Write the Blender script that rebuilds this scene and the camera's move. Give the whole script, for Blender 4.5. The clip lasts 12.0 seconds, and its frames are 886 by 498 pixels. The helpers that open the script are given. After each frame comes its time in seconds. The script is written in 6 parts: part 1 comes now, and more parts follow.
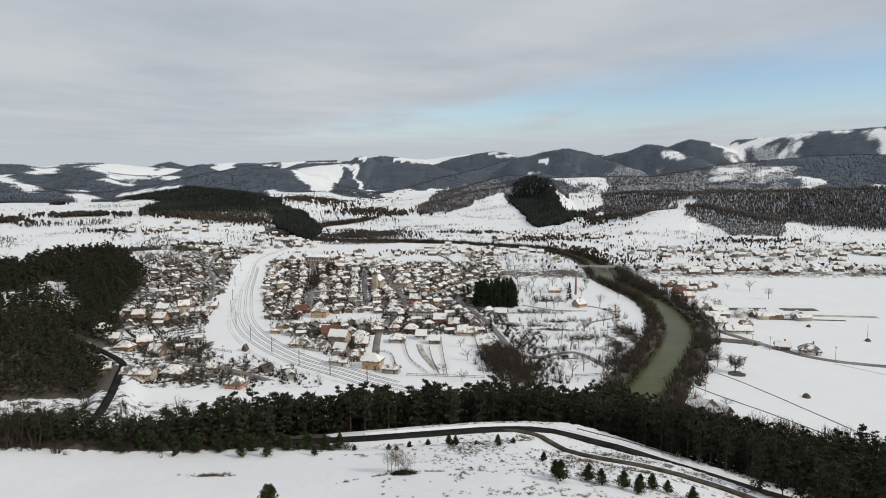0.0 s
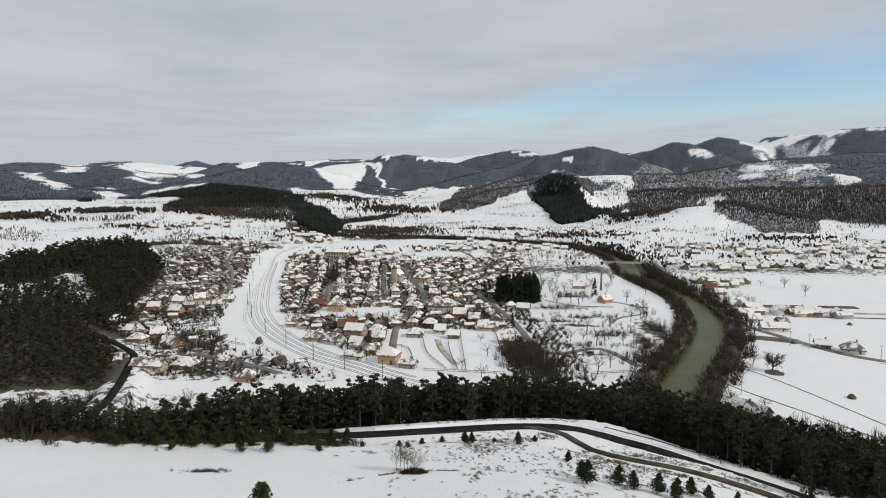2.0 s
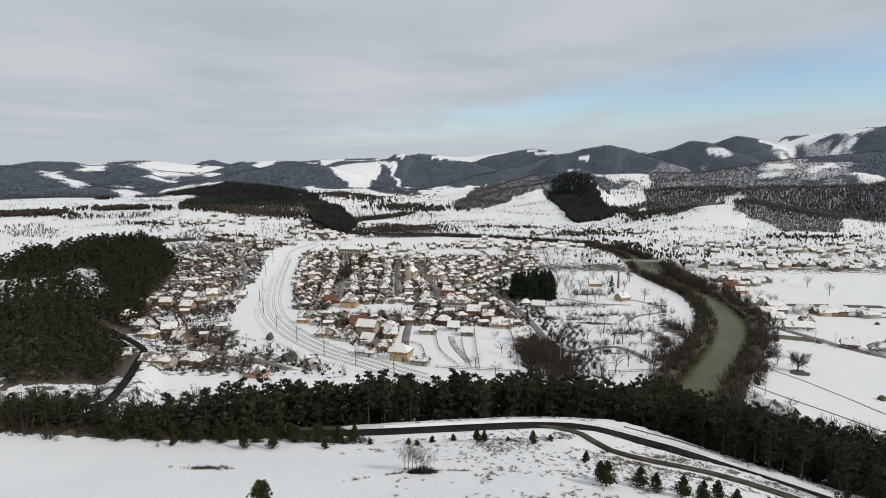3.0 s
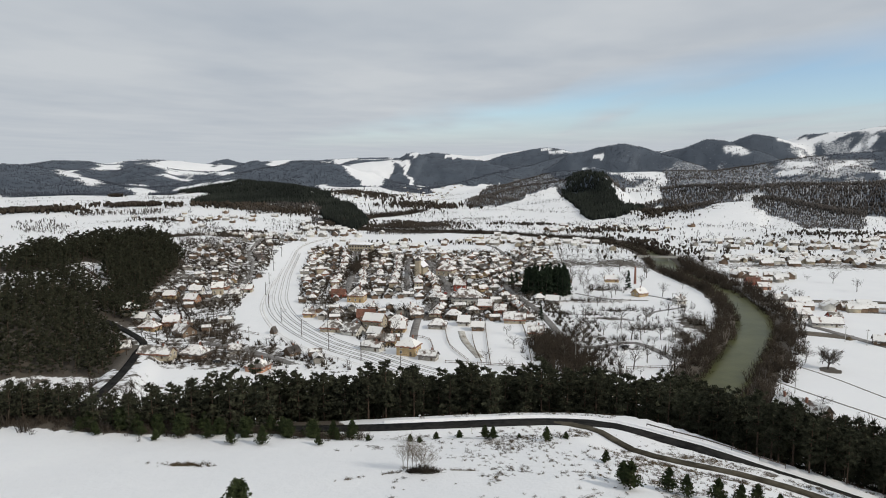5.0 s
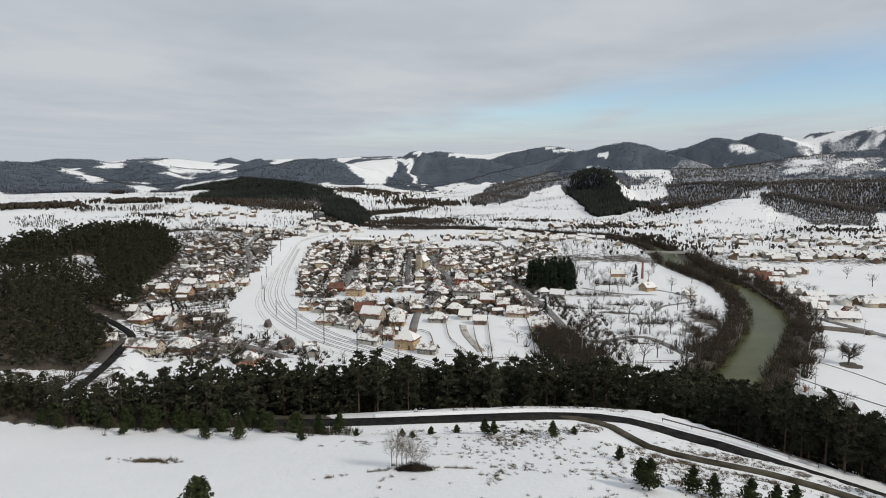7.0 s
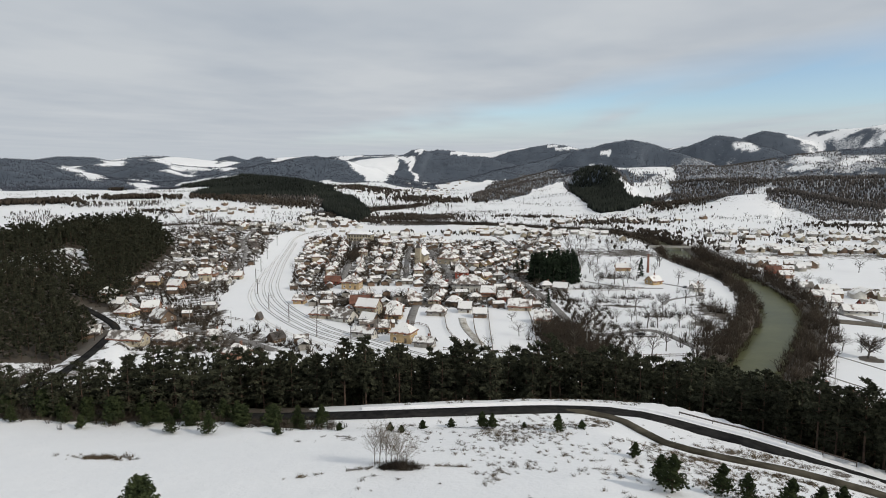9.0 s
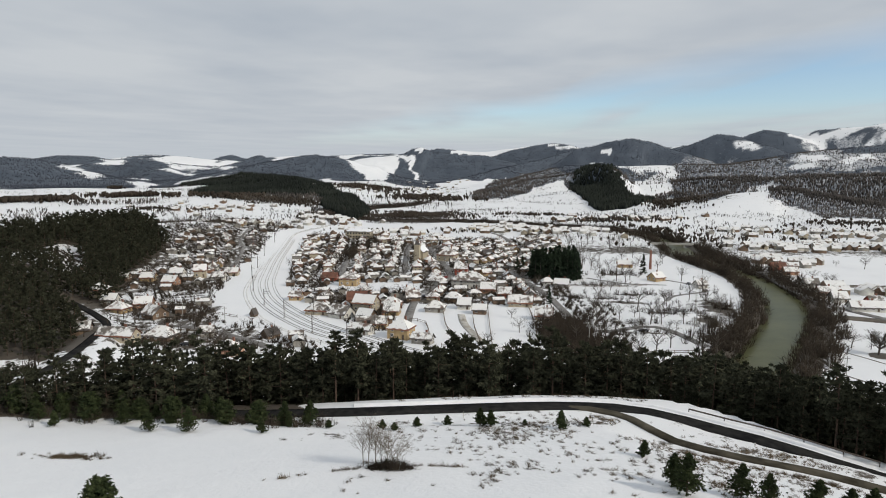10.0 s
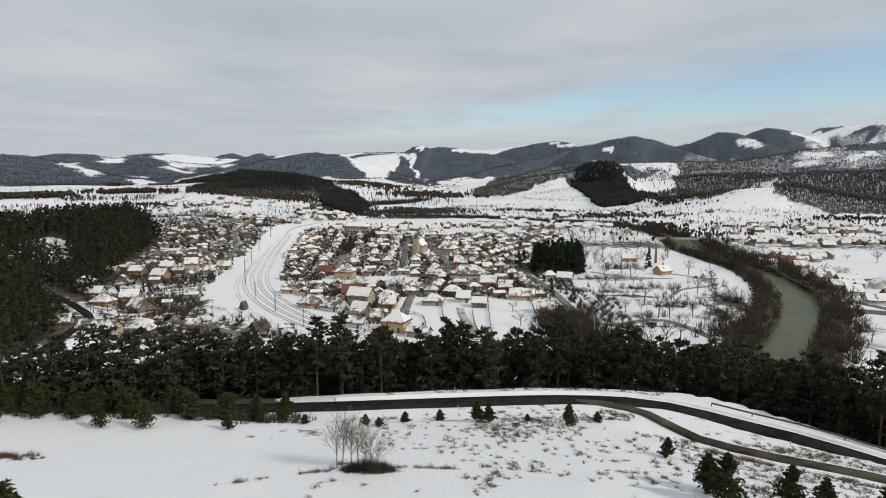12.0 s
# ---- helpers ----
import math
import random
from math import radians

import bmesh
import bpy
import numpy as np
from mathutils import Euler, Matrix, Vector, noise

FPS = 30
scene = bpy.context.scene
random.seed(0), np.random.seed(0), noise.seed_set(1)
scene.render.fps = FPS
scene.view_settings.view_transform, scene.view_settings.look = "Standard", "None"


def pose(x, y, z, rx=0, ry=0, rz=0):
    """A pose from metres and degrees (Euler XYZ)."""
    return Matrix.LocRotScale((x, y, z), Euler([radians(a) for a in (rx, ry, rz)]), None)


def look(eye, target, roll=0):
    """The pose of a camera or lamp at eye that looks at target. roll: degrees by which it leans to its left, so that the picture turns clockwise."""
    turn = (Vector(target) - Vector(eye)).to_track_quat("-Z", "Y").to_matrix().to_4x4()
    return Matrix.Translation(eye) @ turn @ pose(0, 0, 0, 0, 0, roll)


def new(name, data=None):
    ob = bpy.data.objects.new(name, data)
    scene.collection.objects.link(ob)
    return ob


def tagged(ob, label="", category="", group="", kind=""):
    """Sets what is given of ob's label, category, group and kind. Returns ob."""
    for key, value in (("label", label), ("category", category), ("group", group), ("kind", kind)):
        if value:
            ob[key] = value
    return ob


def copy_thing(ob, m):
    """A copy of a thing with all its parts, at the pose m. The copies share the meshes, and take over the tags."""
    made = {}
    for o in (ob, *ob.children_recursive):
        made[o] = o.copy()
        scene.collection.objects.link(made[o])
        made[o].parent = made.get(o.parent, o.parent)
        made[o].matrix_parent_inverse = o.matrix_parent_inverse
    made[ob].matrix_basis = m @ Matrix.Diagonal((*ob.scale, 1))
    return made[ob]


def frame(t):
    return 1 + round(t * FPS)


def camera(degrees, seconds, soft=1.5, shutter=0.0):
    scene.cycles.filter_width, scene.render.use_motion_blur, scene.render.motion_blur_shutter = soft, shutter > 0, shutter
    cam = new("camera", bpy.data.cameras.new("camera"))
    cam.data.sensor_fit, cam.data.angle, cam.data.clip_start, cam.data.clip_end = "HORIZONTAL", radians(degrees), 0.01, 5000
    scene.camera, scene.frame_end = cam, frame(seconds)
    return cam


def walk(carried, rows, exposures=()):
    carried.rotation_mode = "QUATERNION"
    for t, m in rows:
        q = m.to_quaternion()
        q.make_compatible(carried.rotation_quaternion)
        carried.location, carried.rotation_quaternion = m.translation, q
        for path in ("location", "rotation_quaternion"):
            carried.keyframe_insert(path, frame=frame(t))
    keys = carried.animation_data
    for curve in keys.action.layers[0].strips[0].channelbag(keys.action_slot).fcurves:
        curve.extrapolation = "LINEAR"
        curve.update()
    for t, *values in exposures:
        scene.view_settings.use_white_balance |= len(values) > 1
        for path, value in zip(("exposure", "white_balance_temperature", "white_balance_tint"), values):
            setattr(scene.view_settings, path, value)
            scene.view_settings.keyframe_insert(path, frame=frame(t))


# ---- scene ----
cam = camera(70.0, 12.0, soft=1.0)
# seconds, eye x, y, z, yaw, pitch, roll
PATH = [
    (0, 0.00, 0.00, 100.00, -0.00, -6.94, -0.07),
    (0.5, 0.41, 3.06, 98.22, 0.37, -6.94, -0.06),
    (1, 0.97, 6.26, 96.65, 0.86, -6.95, -0.06),
    (1.5, 1.34, 9.51, 95.23, 1.46, -6.95, -0.08),
    (2, 1.75, 12.79, 93.62, 2.10, -6.96, -0.08),
    (2.5, 2.01, 16.31, 92.01, 2.79, -6.97, -0.09),
    (3, 2.28, 19.35, 90.44, 3.47, -6.99, -0.06),
    (5, 3.26, 31.84, 84.19, 4.68, -6.98, -0.08),
    (5.5, 3.48, 34.85, 82.59, 4.81, -6.97, -0.05),
    (6, 3.66, 37.80, 80.98, 4.90, -6.98, -0.05),
    (6.5, 3.81, 40.88, 79.56, 4.99, -7.01, -0.04),
    (7, 3.86, 44.01, 77.88, 5.03, -6.99, -0.03),
    (9, 4.40, 56.35, 71.72, 5.21, -7.05, -0.01),
    (9.5, 4.47, 59.44, 70.24, 5.24, -7.05, 0.00),
    (10, 4.64, 62.80, 68.67, 5.25, -7.09, -0.01),
    (10.5, 4.74, 65.74, 67.20, 5.27, -7.10, 0.04),
    (11, 4.86, 68.92, 65.76, 5.29, -7.13, 0.02),
    (11.5, 4.85, 71.94, 64.42, 5.31, -7.15, 0.02),
    (12, 4.98, 74.91, 63.08, 5.37, -7.15, -0.02),
]
walk(cam, [(t, pose(x, y, z, 90 + pitch, 0, yaw) @ pose(0, 0, 0, 0, 0, roll)) for t, x, y, z, yaw, pitch, roll in PATH])

# ---------------------------------------------------------------- world, sun, exposure
SUN_AZ, SUN_EL = radians(116), radians(33)          # azimuth from +y clockwise
scene.view_settings.exposure = -0.06
world = bpy.data.worlds.new("sky")
scene.world = world
world.use_nodes = True
wn, wl = world.node_tree.nodes, world.node_tree.links
wn.clear()


def node(nodes, kind, **values):
    n = nodes.new(kind)
    for key, value in values.items():
        setattr(n, key, value)
    return n


def build_sky():
    """Nishita sky with a broken cloud deck that has one long clear gap."""
    out = node(wn, "ShaderNodeOutputWorld")
    sky = node(wn, "ShaderNodeTexSky", sky_type="NISHITA", sun_disc=False, sun_elevation=SUN_EL, sun_rotation=SUN_AZ, air_density=1.0, dust_density=0.4, ozone_density=3.0)
    blue = node(wn, "ShaderNodeBackground")
    blue.inputs["Strength"].default_value = 0.14
    wl.new(sky.outputs[0], blue.inputs[0])
    cloud = node(wn, "ShaderNodeBackground")
    cloud.inputs["Strength"].default_value = 0.62
    co = node(wn, "ShaderNodeTexCoord")
    xyz = node(wn, "ShaderNodeSeparateXYZ")
    wl.new(co.outputs["Generated"], xyz.inputs[0])

    def m(op, a, b=None, clamp=False):
        n = node(wn, "ShaderNodeMath", operation=op, use_clamp=clamp)
        for i, v in enumerate((a, b)):
            if v is None:
                continue
            if isinstance(v, (int, float)):
                n.inputs[i].default_value = v
            else:
                wl.new(v, n.inputs[i])
        return n.outputs[0]

    up = m("MAXIMUM", xyz.outputs[2], 0.02)
    px, py = m("DIVIDE", xyz.outputs[0], up), m("DIVIDE", xyz.outputs[1], up)
    deck = node(wn, "ShaderNodeCombineXYZ")
    wl.new(px, deck.inputs[0])
    wl.new(py, deck.inputs[1])

    def fbm(scale, detail, sx, sy, turn, rough=0.55):
        mp = node(wn, "ShaderNodeMapping")
        mp.inputs["Scale"].default_value = (sx, sy, 1)
        mp.inputs["Rotation"].default_value = (0, 0, turn)
        wl.new(deck.outputs[0], mp.inputs[0])
        n = node(wn, "ShaderNodeTexNoise")
        n.inputs["Scale"].default_value, n.inputs["Detail"].default_value, n.inputs["Roughness"].default_value = scale, detail, rough
        wl.new(mp.outputs[0], n.inputs["Vector"])
        return n.outputs["Fac"]

    # beyond a straight edge of the deck the sky is clear, but for thin streaks
    along = m("ADD", px, m("MULTIPLY", py, 0.6))
    streak = fbm(0.42, 3, 1.0, 0.22, 0.54, 0.45)
    puff = fbm(0.5, 4, 1.0, 0.75, 0.2, 0.5)
    off = m("ADD", along, m("MULTIPLY", m("SUBTRACT", streak, 0.5), 5.0))
    open_sky = m("MULTIPLY", m("SUBTRACT", off, 5.1), 0.55, True)
    haze = m("SUBTRACT", 1.0, m("MULTIPLY", m("SUBTRACT", along, 11.0), 0.055, True), True)
    veil = m("SUBTRACT", 1.0, m("MULTIPLY", m("SUBTRACT", streak, 0.50), 5.0, True))
    clear = m("MULTIPLY", m("MULTIPLY", open_sky, haze), m("MAXIMUM", veil, 0.25))
    low = m("MULTIPLY", m("SUBTRACT", xyz.outputs[2], 0.035), 17.0, True)
    clear = m("MULTIPLY", m("MULTIPLY", clear, low), 0.92)
    ramp = node(wn, "ShaderNodeValToRGB")
    ramp.color_ramp.elements[0].position, ramp.color_ramp.elements[0].color = 0.30, (0.71, 0.79, 0.89, 1)
    ramp.color_ramp.elements[1].position, ramp.color_ramp.elements[1].color = 0.62, (0.945, 1.0, 1.055, 1)
    calm = m("ADD", 0.5, m("MULTIPLY", m("SUBTRACT", puff, 0.5), m("MULTIPLY", xyz.outputs[2], 7.0, True)))
    wl.new(calm, ramp.inputs[0])
    wl.new(ramp.outputs[0], cloud.inputs[0])
    mix = node(wn, "ShaderNodeMixShader")
    wl.new(clear, mix.inputs[0])
    wl.new(cloud.outputs[0], mix.inputs[1])
    wl.new(blue.outputs[0], mix.inputs[2])
    wl.new(mix.outputs[0], out.inputs[0])


build_sky()
sun = new("sun", bpy.data.lights.new("sun", "SUN"))
sun.data.energy, sun.data.angle, sun.data.color = 2.2, radians(3), (1.0, 0.925, 0.81)
sun.matrix_world = look((0, 0, 0), (-math.sin(SUN_AZ) * math.cos(SUN_EL), -math.cos(SUN_AZ) * math.cos(SUN_EL), -math.sin(SUN_EL)))


# ---------------------------------------------------------------- materials
def mat(name, colors, rough=0.85, scales=(1.0, 0.1), bump=0.0, bump_scale=None, metal=0.0, space="Object", spread=0.0, weights=(0.5, 0.5), spec=0.5):
    """A surface of two colours mixed by noise at two scales; spread: change of value from piece to piece."""
    ma = bpy.data.materials.new(name)
    ma.use_nodes = True
    nd, ln = ma.node_tree.nodes, ma.node_tree.links
    bsdf = nd["Principled BSDF"]
    bsdf.inputs["Roughness"].default_value, bsdf.inputs["Metallic"].default_value = rough, metal
    bsdf.inputs["Specular IOR Level"].default_value = spec
    co = node(nd, "ShaderNodeTexCoord").outputs["Object"] if space == "Object" else node(nd, "ShaderNodeNewGeometry").outputs["Position"]
    facs = []
    for s in scales:
        n = node(nd, "ShaderNodeTexNoise")
        n.inputs["Scale"].default_value, n.inputs["Detail"].default_value = s, 4
        ln.new(co, n.inputs["Vector"])
        facs.append(n.outputs["Fac"])
    a = node(nd, "ShaderNodeMath", operation="MULTIPLY_ADD")
    ln.new(facs[0], a.inputs[0])
    a.inputs[1].default_value = weights[0]
    b = node(nd, "ShaderNodeMath", operation="MULTIPLY")
    ln.new(facs[1], b.inputs[0])
    b.inputs[1].default_value = weights[1]
    ln.new(b.outputs[0], a.inputs[2])
    ramp = node(nd, "ShaderNodeValToRGB")
    e = ramp.color_ramp.elements
    e[0].position, e[1].position = 0.36, 0.64
    e[0].color, e[1].color = (*colors[0], 1), (*colors[1], 1)
    ln.new(a.outputs[0], ramp.inputs[0])
    colour = ramp.outputs[0]
    if spread:
        info = node(nd, "ShaderNodeObjectInfo")
        geo = node(nd, "ShaderNodeNewGeometry")
        r = node(nd, "ShaderNodeMath", operation="ADD")
        ln.new(info.outputs["Random"], r.inputs[0])
        ln.new(geo.outputs["Random Per Island"], r.inputs[1])
        mr = node(nd, "ShaderNodeMapRange")
        mr.inputs["From Max"].default_value = 2.0
        mr.inputs["To Min"].default_value, mr.inputs["To Max"].default_value = 1 - spread, 1 + spread
        ln.new(r.outputs[0], mr.inputs["Value"])
        hsv = node(nd, "ShaderNodeHueSaturation")
        ln.new(mr.outputs[0], hsv.inputs["Value"])
        ln.new(colour, hsv.inputs["Color"])
        colour = hsv.outputs[0]
    ln.new(colour, bsdf.inputs["Base Color"])
    if bump:
        n = node(nd, "ShaderNodeTexNoise")
        n.inputs["Scale"].default_value, n.inputs["Detail"].default_value = bump_scale or scales[0], 5
        ln.new(co, n.inputs["Vector"])
        bp = node(nd, "ShaderNodeBump")
        bp.inputs["Strength"].default_value, bp.inputs["Distance"].default_value = 1.0, bump
        ln.new(n.outputs["Fac"], bp.inputs["Height"])
        ln.new(bp.outputs[0], bsdf.inputs["Normal"])
    return ma


def ground_material():
    """Snow that thins over soil and haze-tinted leaf litter where the sheet's own soil and litter values say so."""
    ma = bpy.data.materials.new("snowy_ground")
    ma.use_nodes = True
    nd, ln = ma.node_tree.nodes, ma.node_tree.links
    bsdf = nd["Principled BSDF"]
    bsdf.inputs["Roughness"].default_value = 0.75
    pos = node(nd, "ShaderNodeNewGeometry").outputs["Position"]

    def tex(scale, detail=5, rough=0.6):
        n = node(nd, "ShaderNodeTexNoise")
        n.inputs["Scale"].default_value, n.inputs["Detail"].default_value, n.inputs["Roughness"].default_value = scale, detail, rough
        ln.new(pos, n.inputs["Vector"])
        return n.outputs["Fac"]

    def m(op, a, b, clamp=False):
        n = node(nd, "ShaderNodeMath", operation=op, use_clamp=clamp)
        for i, v in enumerate((a, b)):
            if isinstance(v, (int, float)):
                n.inputs[i].default_value = v
            else:
                ln.new(v, n.inputs[i])
        return n.outputs[0]

    def mix(fac, a, b):
        n = node(nd, "ShaderNodeMix", data_type="RGBA")
        ln.new(fac, n.inputs[0])
        for v, i in ((a, 6), (b, 7)):
            if isinstance(v, tuple):
                n.inputs[i].default_value = (*v, 1)
            else:
                ln.new(v, n.inputs[i])
        return n.outputs[2]

    soil = node(nd, "ShaderNodeAttribute", attribute_name="soil").outputs["Fac"]
    litter = node(nd, "ShaderNodeAttribute", attribute_name="litter").outputs["Fac"]
    snow = mix(tex(0.05), (0.76, 0.77, 0.79), (0.86, 0.86, 0.86))
    snow = mix(m("MULTIPLY", tex(0.6, 6), 0.35), snow, (0.70, 0.71, 0.73))
    earth = mix(tex(0.35), (0.035, 0.029, 0.023), (0.12, 0.098, 0.074))
    # hill litter, its colour shifted to blue to carry the haze of distance
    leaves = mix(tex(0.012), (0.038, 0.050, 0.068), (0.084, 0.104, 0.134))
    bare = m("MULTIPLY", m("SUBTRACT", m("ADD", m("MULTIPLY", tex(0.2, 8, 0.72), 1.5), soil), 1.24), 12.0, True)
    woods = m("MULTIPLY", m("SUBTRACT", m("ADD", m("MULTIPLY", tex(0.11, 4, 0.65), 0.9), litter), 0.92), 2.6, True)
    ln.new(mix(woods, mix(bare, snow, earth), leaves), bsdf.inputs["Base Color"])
    bp = node(nd, "ShaderNodeBump")
    bp.inputs["Distance"].default_value = 0.5
    bp.inputs["Strength"].default_value = 0.7
    ln.new(m("ADD", m("MULTIPLY", tex(0.25, 6), 0.8), m("MULTIPLY", tex(1.8, 4), 0.25)), bp.inputs["Height"])
    ln.new(bp.outputs[0], bsdf.inputs["Normal"])
    return ma


def roof_snow_material():
    """Snow on roofs, melted through to the brown covering in patches that differ from house to house."""
    ma = bpy.data.materials.new("melting_roof_snow")
    ma.use_nodes = True
    nd, ln = ma.node_tree.nodes, ma.node_tree.links
    bsdf = nd["Principled BSDF"]
    bsdf.inputs["Roughness"].default_value = 0.75
    pos = node(nd, "ShaderNodeNewGeometry").outputs["Position"]
    seed = node(nd, "ShaderNodeObjectInfo").outputs["Random"]
    facs = []
    for scale, detail in ((0.33, 4), (1.6, 3)):
        n = node(nd, "ShaderNodeTexNoise")
        n.inputs["Scale"].default_value, n.inputs["Detail"].default_value, n.inputs["Roughness"].default_value = scale, detail, 0.6
        ln.new(pos, n.inputs["Vector"])
        facs.append(n.outputs["Fac"])
    bias = node(nd, "ShaderNodeMath", operation="MULTIPLY_ADD")
    ln.new(seed, bias.inputs[0])
    bias.inputs[1].default_value, bias.inputs[2].default_value = 0.24, -0.66
    total = node(nd, "ShaderNodeMath", operation="ADD")
    ln.new(facs[0], total.inputs[0])
    ln.new(bias.outputs[0], total.inputs[1])
    melt = node(nd, "ShaderNodeMath", operation="MULTIPLY", use_clamp=True)
    ln.new(total.outputs[0], melt.inputs[0])
    melt.inputs[1].default_value = 9.0
    colours = []
    for fac, a, b in ((facs[1], (0.72, 0.715, 0.70), (0.86, 0.85, 0.83)), (seed, (0.20, 0.095, 0.06), (0.13, 0.115, 0.10))):
        n = node(nd, "ShaderNodeMix", data_type="RGBA")
        ln.new(fac, n.inputs[0])
        n.inputs[6].default_value, n.inputs[7].default_value = (*a, 1), (*b, 1)
        colours.append(n.outputs[2])
    n = node(nd, "ShaderNodeMix", data_type="RGBA")
    ln.new(melt.outputs[0], n.inputs[0])
    ln.new(colours[0], n.inputs[6])
    ln.new(colours[1], n.inputs[7])
    ln.new(n.outputs[2], bsdf.inputs["Base Color"])
    bp = node(nd, "ShaderNodeBump")
    bp.inputs["Distance"].default_value = 0.06
    ln.new(facs[1], bp.inputs["Height"])
    ln.new(bp.outputs[0], bsdf.inputs["Normal"])
    return ma


M_ROOFSNOW = roof_snow_material()
M_GROUND = ground_material()
M_ASPHALT = mat("wet_asphalt", ((0.014, 0.014, 0.015), (0.038, 0.037, 0.035)), 0.75, (0.8, 0.12), 0.01, space="World", spec=0.0)
M_TRACK = mat("rutted_lane", ((0.035, 0.031, 0.022), (0.115, 0.102, 0.078)), 0.8, (0.5, 0.07), 0.03, space="World", spec=0.05)
M_STREET = mat("slushy_street", ((0.09, 0.08, 0.07), (0.26, 0.25, 0.24)), 0.7, (0.4, 0.06), 0.02, space="World")
M_SNOW = mat("snow_crust", ((0.78, 0.79, 0.82), (0.90, 0.90, 0.90)), 0.75, (0.9, 0.15), 0.05)
M_WATER = mat("river_water", ((0.062, 0.066, 0.026), (0.100, 0.102, 0.044)), 0.3, (0.15, 0.03), 0.03, 0.8, space="World", spec=0.06)
M_NEEDLE = mat("pine_needles", ((0.022, 0.025, 0.016), (0.070, 0.072, 0.046)), 0.85, (1.2, 0.2), spread=0.35, spec=0.1)
M_SPRUCE = mat("spruce_needles", ((0.015, 0.025, 0.016), (0.046, 0.064, 0.038)), 0.8, (1.2, 0.2), spread=0.3, spec=0.1)
M_PINEBARK = mat("pine_bark", ((0.045, 0.03, 0.022), (0.12, 0.075, 0.05)), 0.9, (3.0, 0.4), 0.03)
M_BARK = mat("grey_bark", ((0.06, 0.05, 0.042), (0.14, 0.12, 0.10)), 0.9, (3.0, 0.4), 0.02)
M_TWIG = mat("bare_twigs", ((0.028, 0.023, 0.018), (0.078, 0.062, 0.047)), 0.9, (0.5, 0.02), spread=0.3, space="World", spec=0.1)
# far woods: distance haze put into the base colour as a blue tint
M_HAZYWOODS = mat("bare_woods", ((0.060, 0.070, 0.092), (0.130, 0.144, 0.176)), 0.95, (0.05, 0.008), spread=0.35, space="World", spec=0.1)
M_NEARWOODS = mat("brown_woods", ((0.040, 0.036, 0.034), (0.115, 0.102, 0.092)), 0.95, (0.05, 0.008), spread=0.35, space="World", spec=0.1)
M_CONIFERS = mat("conifer_woods", ((0.014, 0.017, 0.015), (0.036, 0.042, 0.034)), 0.95, (0.05, 0.01), spread=0.35, space="World", spec=0.1)
M_TILE = mat("roof_tiles", ((0.11, 0.045, 0.03), (0.25, 0.11, 0.07)), 0.8, (1.5, 0.3), 0.03, spread=0.3)
M_ROOFDARK = mat("dark_roofing", ((0.05, 0.045, 0.042), (0.13, 0.11, 0.10)), 0.8, (1.5, 0.3), 0.03, spread=0.3)
M_GLASS = mat("window_glass", ((0.02, 0.024, 0.03), (0.05, 0.055, 0.06)), 0.08, (0.6, 0.1))
M_FRAME = mat("window_paint", ((0.55, 0.53, 0.5), (0.75, 0.73, 0.7)), 0.6, (2.0, 0.3))
M_BRICK = mat("chimney_brick", ((0.16, 0.07, 0.05), (0.32, 0.16, 0.11)), 0.9, (3.0, 0.6), 0.02)
M_WOOD = mat("weathered_boards", ((0.07, 0.05, 0.035), (0.19, 0.14, 0.10)), 0.85, (2.0, 0.3), 0.02, spread=0.25)
M_STEEL = mat("rail_steel", ((0.06, 0.05, 0.045), (0.14, 0.11, 0.09)), 0.55, (2.0, 0.1), metal=0.4, space="World")
M_RAIL = mat("snow_dusted_rails", ((0.12, 0.11, 0.10), (0.34, 0.33, 0.32)), 0.6, (0.8, 0.06), metal=0.3, space="World")
M_BALLAST = mat("ballast", ((0.56, 0.55, 0.54), (0.86, 0.85, 0.84)), 0.9, (1.2, 0.1), 0.05, space="World")
M_CONCRETE = mat("concrete", ((0.30, 0.29, 0.27), (0.46, 0.45, 0.42)), 0.85, (1.5, 0.2), 0.02)
WALLS = {
    "cream": mat("cream_render", ((0.34, 0.29, 0.21), (0.50, 0.44, 0.33)), 0.85, (0.8, 0.15), 0.01, spread=0.12),
    "ochre": mat("ochre_render", ((0.34, 0.24, 0.12), (0.47, 0.34, 0.18)), 0.85, (0.8, 0.15), 0.01, spread=0.12),
    "white": mat("white_render", ((0.48, 0.46, 0.41), (0.66, 0.64, 0.59)), 0.85, (0.8, 0.15), 0.01, spread=0.10),
    "salmon": mat("salmon_render", ((0.36, 0.19, 0.12), (0.50, 0.29, 0.19)), 0.85, (0.8, 0.15), 0.01, spread=0.15),
    "grey": mat("grey_render", ((0.22, 0.205, 0.18), (0.36, 0.34, 0.30)), 0.85, (0.8, 0.15), 0.01, spread=0.15),
    "brown": mat("brown_boards", ((0.10, 0.065, 0.045), (0.22, 0.15, 0.10)), 0.85, (1.2, 0.2), 0.02, spread=0.2),
    "red": mat("red_render", ((0.28, 0.06, 0.04), (0.42, 0.11, 0.07)), 0.85, (0.8, 0.15), 0.01, spread=0.1),
}


# ---------------------------------------------------------------- mesh helpers
def part(name, bm, material, parent=None, label=""):
    """Links a bmesh as one mesh object, under a thing or a part."""
    me = bpy.data.meshes.new(name)
    bm.to_mesh(me)
    bm.free()
    me.materials.append(material)
    ob = new(name, me)
    if parent is not None:
        ob.parent = parent
    return tagged(ob, label)


